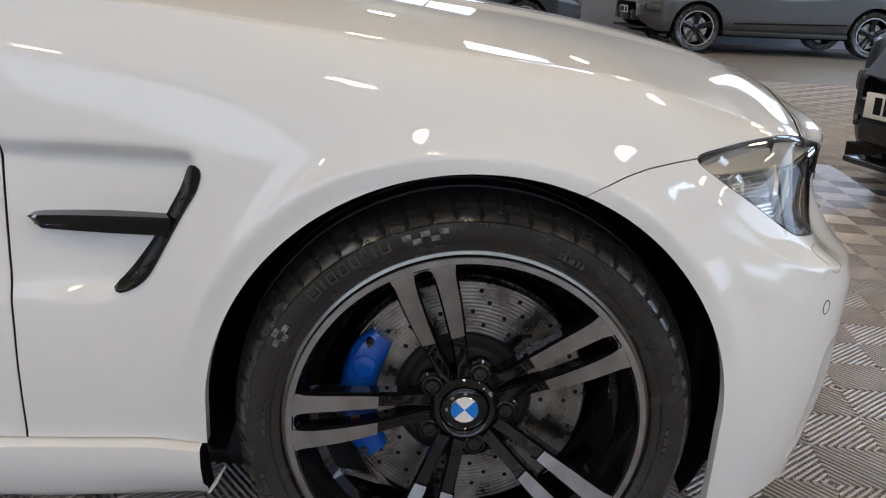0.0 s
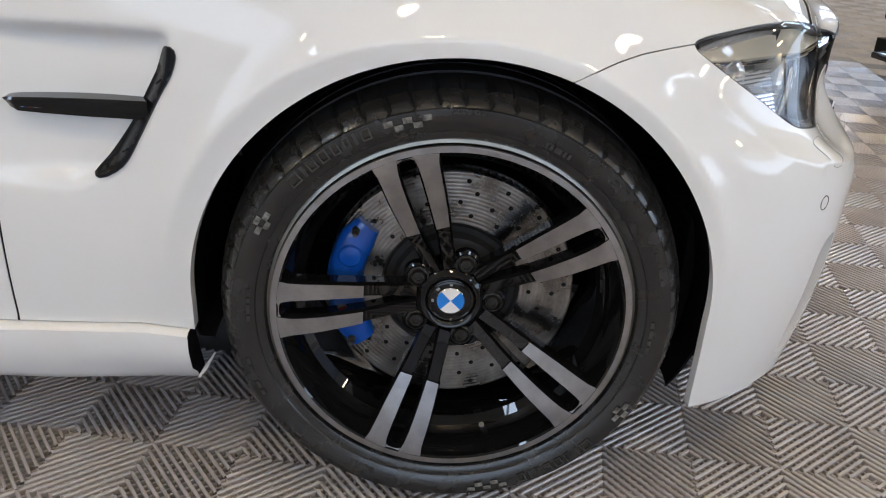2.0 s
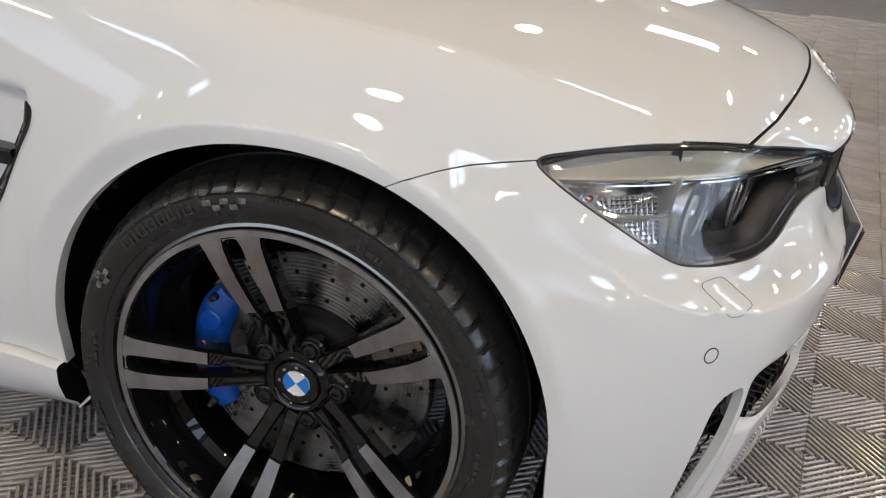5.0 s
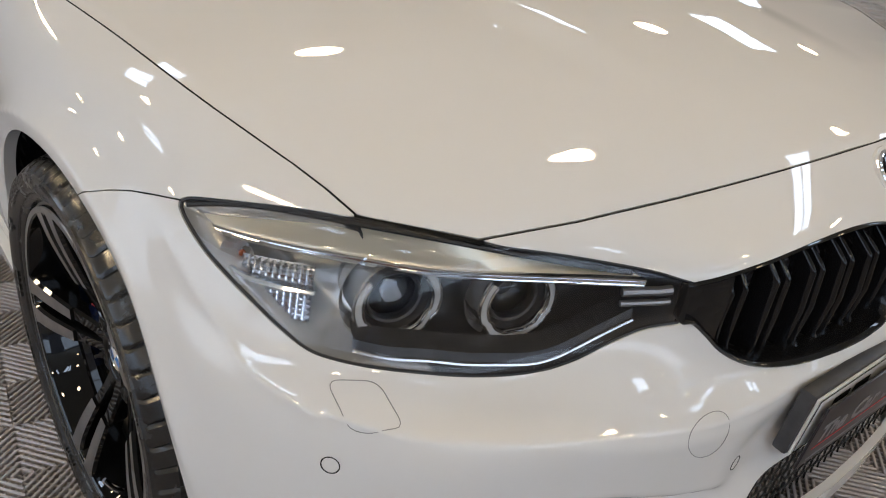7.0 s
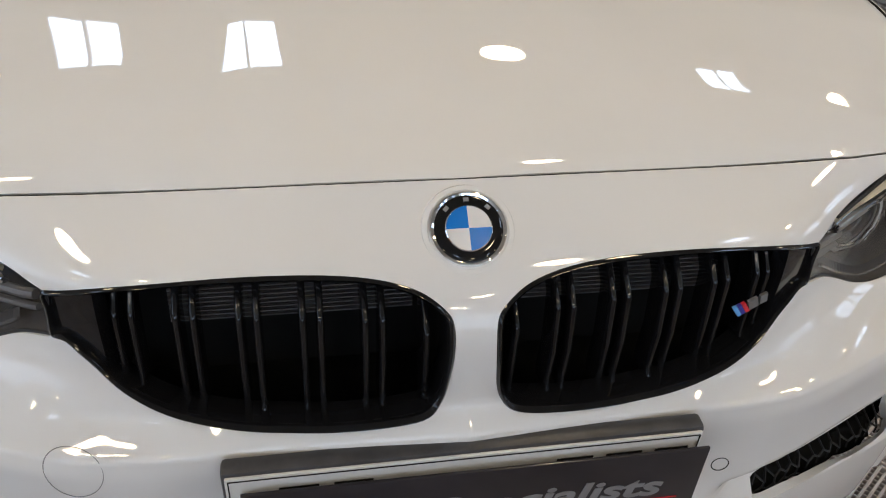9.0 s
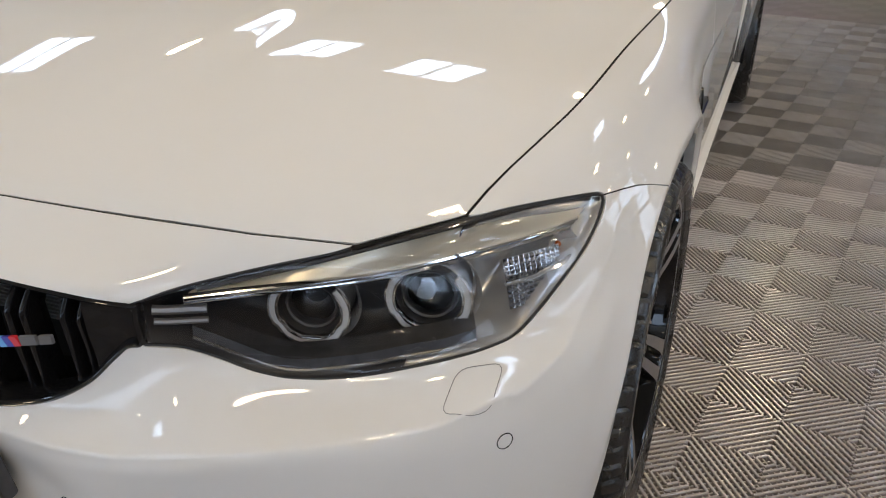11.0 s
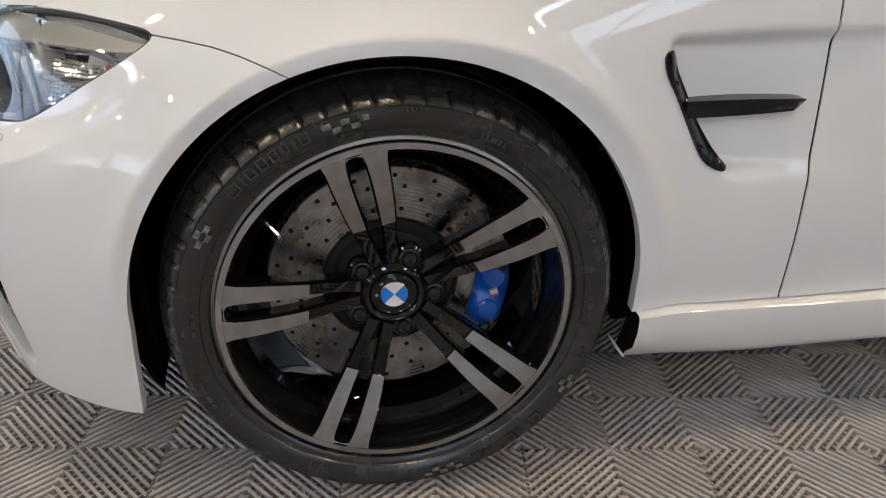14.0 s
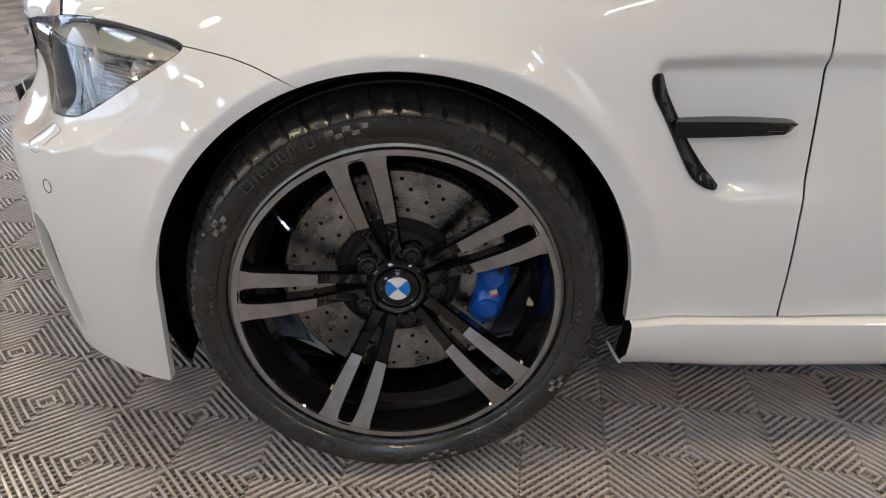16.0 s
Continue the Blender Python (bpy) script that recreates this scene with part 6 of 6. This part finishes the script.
def parked_car(m, label, paint, size, wheels, r, tops, belts, trim, bow=0.0, category="car"):
    """A whole car from sections along its length; local -x ahead, wheels on the ground at z = 0."""
    length, half, sill = size
    ob = empty("parked_car", m)
    tagged(ob, label, category)
    xs = np.linspace(0, length, 110)
    zt = cubic(tops[0], tops[1], xs)
    zb = np.minimum(cubic(belts[0], belts[1], xs), zt - 0.02)
    nose = 1 - 0.30 * (1 - smoothstep(0.0, 0.55, xs)) ** 1.6 - 0.18 * smoothstep(length - 0.5, length, xs) ** 1.5
    ramp = sill + 0.16 * smoothstep(0.35, 0.0, xs) + 0.16 * smoothstep(length - 0.4, length, xs)
    tt = np.array([0, 0.10, 0.28, 0.50, 0.72, 0.90, 1.0, 1.35, 1.75, 2.1, 2.5, 3.0])
    fine_t = np.linspace(0, 3, 64)
    grid = []
    for x, a, b, nn, s in zip(xs, zt, zb, nose, ramp):
        w = half * nn
        cab = max(0.0, min(1.0, (a - b - 0.05) / 0.30))
        ys = np.array([0.93, 0.97, 1.0, 1.0, 1.0, 0.985, 0.96, 0.93 - 0.06 * cab, 0.86 - 0.10 * cab, 0.72 - 0.08 * cab, 0.42, 0.0]) * w
        up = np.array([0, 0.10, 0.28, 0.50, 0.72, 0.90, 1.0])
        zz = np.concatenate([s + (b - s) * up, b + (a - b) * np.array([0.42, 0.78, 0.93, 0.985, 1.0])])
        grid.append(np.stack([np.full(64, x), -cubic(tt, ys, fine_t), cubic(tt, zz, fine_t)], 1))
    grid = np.array(grid)
    grid[:, :, 0] += bow * (grid[:, :, 1] / half) ** 2 * smoothstep(wheels[0] - r * 1.2, 0.0, grid[:, :, 0])
    v, f = grid_sheet(grid)
    tcol = np.tile(fine_t, len(xs))[:, None]
    v = np.concatenate([v, tcol], 1)
    arch = lambda q: np.minimum.reduce([np.hypot(q[:, 0] - wx, q[:, 2] - r) for wx in wheels]) - r * 1.13
    bz = lambda q: np.interp(q[:, 0], xs, zb)
    az = lambda q: np.interp(q[:, 0], xs, zt)
    is_glass = lambda q: np.minimum.reduce([q[:, 2] - bz(q) - 0.03, az(q) - 0.07 - q[:, 2] + 0.9 * smoothstep(0.25, 0.5, -0.0 * q[:, 0]), (az(q) - bz(q) - 0.16)])
    body = cut(v, f, arch(v))
    glass = cut(*body, is_glass(body[0]))
    body = cut(*body, -is_glass(body[0]))
    flip = bool((v[40 * 64 + 20, 3:6] @ np.array((0, -1, 0))) < 0)
    panel("body", body[0], body[1], paint, ob, flip=flip, both=True, rim=0.03)
    panel("window_glass", glass[0], glass[1], DARKGLASS, ob, flip=flip, both=True, rim=0)
    # dark lower cladding and underside
    for sg in (-1, 1):
        bm = bmesh.new()
        x0, x1 = wheels[0] + r * 1.15, wheels[1] - r * 1.15
        box(bm, x0, x1, sg * half * 0.99 - 0.03, sg * half * 0.99 + 0.01, sill - 0.02, sill + 0.05, 0.008)
        part("sill", bm, trim, ob)
        bm = bmesh.new()
        pts = [(x0 + 0.15, sg * half * 0.995, sill + 0.16), (x1 - 0.05, sg * half * 1.0, sill + 0.20)]
        tube(bm, pts, 0.055, 8, flat=0.25)
        part("side_cladding", bm, GLOSS, ob, "black lower door cladding")
        for wx in wheels:
            mm = Matrix.Translation((wx, sg * (half - 0.01), r)) @ Matrix.Rotation(0 if sg < 0 else math.pi, 4, "Z")
            plain_wheel(ob, mm, r, MACHINED)
            bm = bmesh.new()
            lathe(bm, [(r * 1.14, 0.02), (r * 1.15, 0.30), (0.01, 0.30)], 32, m=mm, a0=-10, a1=190)
            part("arch_liner", bm, LINER, ob)
    bm = bmesh.new()
    box(bm, 0.25, length - 0.3, -half * 0.75, half * 0.75, sill - 0.05, sill + 0.05)
    part("underside", bm, GAP, ob, smooth=False)
    # lamps and front grille
    zf = float(belts[1][0])
    for sg in (-1, 1):
        bm = bmesh.new()
        box(bm, 0.10 + bow * 0.5, 0.42 + bow * 0.5, sg * half * 0.84 - 0.10, sg * half * 0.84 + 0.04, zf - 0.10, zf + 0.02, 0.03)
        part("front_lamp", bm, LAMPGREY, ob, "grey front lamp")
        bm = bmesh.new()
        box(bm, -0.01 + bow * 0.5, 0.20 + bow * 0.4, sg * half * 0.52 - 0.16, sg * half * 0.52 + 0.16, sill + 0.14, sill + 0.30, 0.02)
        part("intake", bm, GLOSS, ob)
    bm = bmesh.new()
    box(bm, -0.012, 0.10, -half * 0.36, half * 0.36, sill + 0.12, zf - 0.12, 0.03)
    part("grille", bm, GLOSS, ob)
    bm = bmesh.new()
    box(bm, -0.030, 0.35, -half * (0.66 - 0.6 * bow), half * (0.66 - 0.6 * bow), sill + 0.02, sill + 0.05, 0.008)
    part("splitter", bm, trim, ob)
    bm = bmesh.new()
    box(bm, -0.034, -0.024, -0.26, 0.26, sill + 0.24, sill + 0.352, 0.002)
    pl = part("number_plate", bm, PLATEWHITE, ob, "white number plate")
    for y in (-0.20, -0.14, 0.0, 0.06, 0.12, 0.18):
        bm = bmesh.new()
        box(bm, -0.036, -0.0335, y - 0.022, y + 0.022, sill + 0.26, sill + 0.335)
        part("plate_bar", bm, GAP, pl, smooth=False)
    return ob


SUV = (([0, 0.10, 0.5, 1.15, 1.9, 2.6, 3.6, 4.3, 4.65], [0.72, 0.92, 1.03, 1.10, 1.55, 1.66, 1.60, 1.30, 0.85]), ([0, 0.5, 1.2, 2.6, 4.0, 4.65], [0.70, 0.90, 1.02, 1.06, 1.10, 0.80]))
LOWCAR = (([0, 0.10, 0.5, 1.2, 2.0, 2.7, 3.5, 4.2, 4.5], [0.58, 0.70, 0.80, 0.92, 1.32, 1.38, 1.25, 1.02, 0.75]), ([0, 0.5, 1.2, 2.6, 3.8, 4.5], [0.56, 0.72, 0.86, 0.92, 0.94, 0.70]))
parked_car(pose(3.48, 12.25, 0), "dark grey off-road car with black cladding", GREYPAINT, (4.65, 0.94, 0.30), (0.92, 3.74), 0.365, *SUV, SATIN)
parked_car(pose(2.05, 1.51, 0, 0, 0, 12), "dark blue low car with a white front plate", NAVYPAINT, (4.50, 0.88, 0.17), (0.90, 3.60), 0.33, *LOWCAR, GLOSS, 0.45)
parked_car(pose(-2.62, 2.77, 0, 0, 0, 180), "dark blue car parked beside the white one", ROYALPAINT, (4.50, 0.88, 0.20), (0.98, 3.66), 0.33, *LOWCAR, GLOSS)
parked_car(pose(-1.9, 12.3, 0), "black car parked along the grey wall", BLACKPAINT, (4.50, 0.90, 0.22), (0.90, 3.60), 0.34, *LOWCAR, GLOSS)

# low timber-fronted desk beyond the bonnet
desk = empty("counter")
tagged(desk, "brown timber-fronted reception counter", "counter")
bm = bmesh.new()
box(bm, 1.6, 6.0, -5.9, -5.3, 0.03, 1.02, 0.006)
part("front", bm, TIMBER, desk)
bm = bmesh.new()
box(bm, 1.55, 6.05, -5.95, -5.25, 1.02, 1.06, 0.006)
part("top", bm, LAMPGREY, desk)
bm = bmesh.new()
box(bm, 1.65, 5.95, -5.85, -5.36, 0.0, 0.03)
part("plinth", bm, GAP, desk)

# ---- the white car's cabin and tail ----
def sheet(name, rows, mat, label="", fine=24, parent=None):
    """A smooth sheet through rows of points (offside to middle), mirrored to the nearside."""
    p = np.array(rows, float)
    p[..., 1] *= -1
    a = cubic(range(len(p)), p, np.linspace(0, len(p) - 1, fine))
    b = cubic(range(p.shape[1]), a.transpose(1, 0, 2), np.linspace(0, p.shape[1] - 1, 20)).transpose(1, 0, 2)
    b[:, -1, 1] = 0.0
    v, f = grid_sheet(b)
    return panel(name, v, f, mat, parent or car, label, rim=0.01, flip=bool(v[len(v) // 2, 5] < 0), both=True)


sheet("windscreen", [[(-0.56, 0.74, 0.955), (-0.68, 0.45, 0.985), (-0.74, 0.0, 0.995)], [(-0.98, 0.66, 1.19), (-1.08, 0.40, 1.22), (-1.11, 0.0, 1.23)], [(-1.40, 0.57, 1.365), (-1.47, 0.36, 1.392), (-1.49, 0.0, 1.40)]], DARKGLASS, "dark glass windscreen")
sheet("roof", [[(-1.41, 0.57, 1.368), (-1.48, 0.36, 1.396), (-1.50, 0.0, 1.404)], [(-1.95, 0.575, 1.385), (-1.95, 0.36, 1.42), (-1.95, 0.0, 1.43)], [(-2.50, 0.55, 1.34), (-2.52, 0.36, 1.375), (-2.53, 0.0, 1.385)]], BLACKPAINT, "dark roof")
sheet("rear_window", [[(-2.51, 0.54, 1.335), (-2.53, 0.36, 1.370), (-2.54, 0.0, 1.380)], [(-2.85, 0.58, 1.20), (-2.88, 0.36, 1.225), (-2.90, 0.0, 1.235)], [(-3.12, 0.62, 1.055), (-3.17, 0.38, 1.075), (-3.20, 0.0, 1.085)]], DARKGLASS, "dark glass rear window")
sheet("boot_lid", [[(-3.13, 0.66, 1.045), (-3.18, 0.40, 1.070), (-3.21, 0.0, 1.080)], [(-3.45, 0.68, 1.035), (-3.48, 0.40, 1.055), (-3.50, 0.0, 1.062)], [(-3.68, 0.66, 1.01), (-3.72, 0.40, 1.04), (-3.74, 0.0, 1.048)]], PAINT, "white boot lid")
sheet("tail_panel", [[(-3.685, 0.665, 1.005), (-3.725, 0.40, 1.035), (-3.745, 0.0, 1.043)], [(-3.72, 0.68, 0.80), (-3.78, 0.42, 0.82), (-3.80, 0.0, 0.82)], [(-3.72, 0.70, 0.60), (-3.80, 0.45, 0.60), (-3.83, 0.0, 0.60)], [(-3.66, 0.70, 0.26), (-3.74, 0.45, 0.25), (-3.77, 0.0, 0.25)]], PAINT, "white rear bumper")
# quarters behind the door
LEVELS = [[(0.852, 0.950), (0.882, 0.870), (0.892, 0.800), (0.894, 0.720), (0.890, 0.590), (0.880, 0.470), (0.866, 0.340), (0.848, 0.230)]]
WIDER = ((-1.802, 0.0, 0.0), (-2.20, 0.004, 0.006), (-2.55, 0.022, 0.020), (-2.81, 0.034, 0.035), (-3.10, 0.020, 0.060), (-3.40, -0.040, 0.070), (-3.60, -0.115, 0.065), (-3.69, -0.185, 0.055))
quarter = []
for x, w, up in WIDER:
    quarter.append([(x, -(y + w), z + up * (z - 0.23) / 0.72) for y, z in LEVELS[0]])
q = np.array(quarter)
a = cubic(range(8), q, np.linspace(0, 7, 90))
b = cubic(range(8), a.transpose(1, 0, 2), np.linspace(0, 7, 44)).transpose(1, 0, 2)
v, f = grid_sheet(b)
turned = bool(v[len(v) // 2, 4] > 0)
v, f = cut(v, f, np.hypot(v[:, 0] + 2.81, v[:, 2] - AXLE_Z) - ARCH_R)
for m in (False, True):
    panel("rear_quarter", v, f, PAINT, car, "white rear quarter", flip=turned, mirror=m)
for sgn in (-1, 1):
    # shelf from the shoulder to the glass, and side glass
    for nm, lo_pts, hi_pts, mt in (
        ("side_glass", [(-0.62, 0.845, 0.905), (-1.10, 0.850, 0.935), (-1.80, 0.850, 0.960), (-2.45, 0.850, 0.985), (-2.90, 0.80, 1.010)], [(-0.64, 0.76, 0.945), (-1.02, 0.665, 1.200), (-1.46, 0.578, 1.362), (-2.45, 0.560, 1.335), (-2.85, 0.60, 1.19)], DARKGLASS),
        ("shoulder", [(-2.44, 0.852, 0.984), (-2.90, 0.84, 1.012), (-3.40, 0.79, 1.02), (-3.69, 0.668, 1.006)], [(-2.86, 0.60, 1.19), (-3.12, 0.63, 1.052), (-3.45, 0.68, 1.035), (-3.68, 0.660, 1.01)], PAINT),
    ):
        n = len(lo_pts)
        la, ha = cubic(range(n), np.array(lo_pts), np.linspace(0, n - 1, 30)), cubic(range(n), np.array(hi_pts), np.linspace(0, n - 1, 30))
        bm = bmesh.new()
        rows = []
        for lo_p, hi_p in zip(la, ha):
            rows.append([bm.verts.new((p[0], sgn * (p[1] + 0.02 * math.sin(math.pi * t)), p[2])) for t in (0, 0.33, 0.67, 1) for p in (lo_p * (1 - t) + hi_p * t,)])
        for r0, r1 in zip(rows[:-1], rows[1:]):
            for i in range(3):
                bm.faces.new((r0[i], r0[i + 1], r1[i + 1], r1[i]))
        part(nm, bm, mt, car)
    mm = Matrix.Translation((-2.81, sgn * 0.905, AXLE_Z)) @ Matrix.Rotation(0 if sgn < 0 else math.pi, 4, "Z")
    plain_wheel(car, mm, AXLE_Z, MACHINED)
    bm = bmesh.new()
    lathe(bm, [(0.37, 0.02), (0.378, 0.30), (0.01, 0.30)], 32, m=mm, a0=-10, a1=190)
    part("arch_liner", bm, LINER, car, "black plastic wheel arch liner")
    bm = bmesh.new()
    box(bm, -3.78, -3.66, sgn * 0.58 - 0.16, sgn * 0.58 + 0.10, 0.78, 0.93, 0.03)
    part("rear_lamp", bm, RED, car, "red rear lamp")
bm = bmesh.new()
box(bm, -3.62, -0.46, -0.76, 0.76, 0.165, 0.178)
part("undertray", bm, SATIN, car, "black plastic undertray")
bm = bmesh.new()
box(bm, -3.0, -0.62, -0.66, 0.66, 0.50, 0.90)
part("cabin_trim", bm, GAP, car, "dark cabin interior")
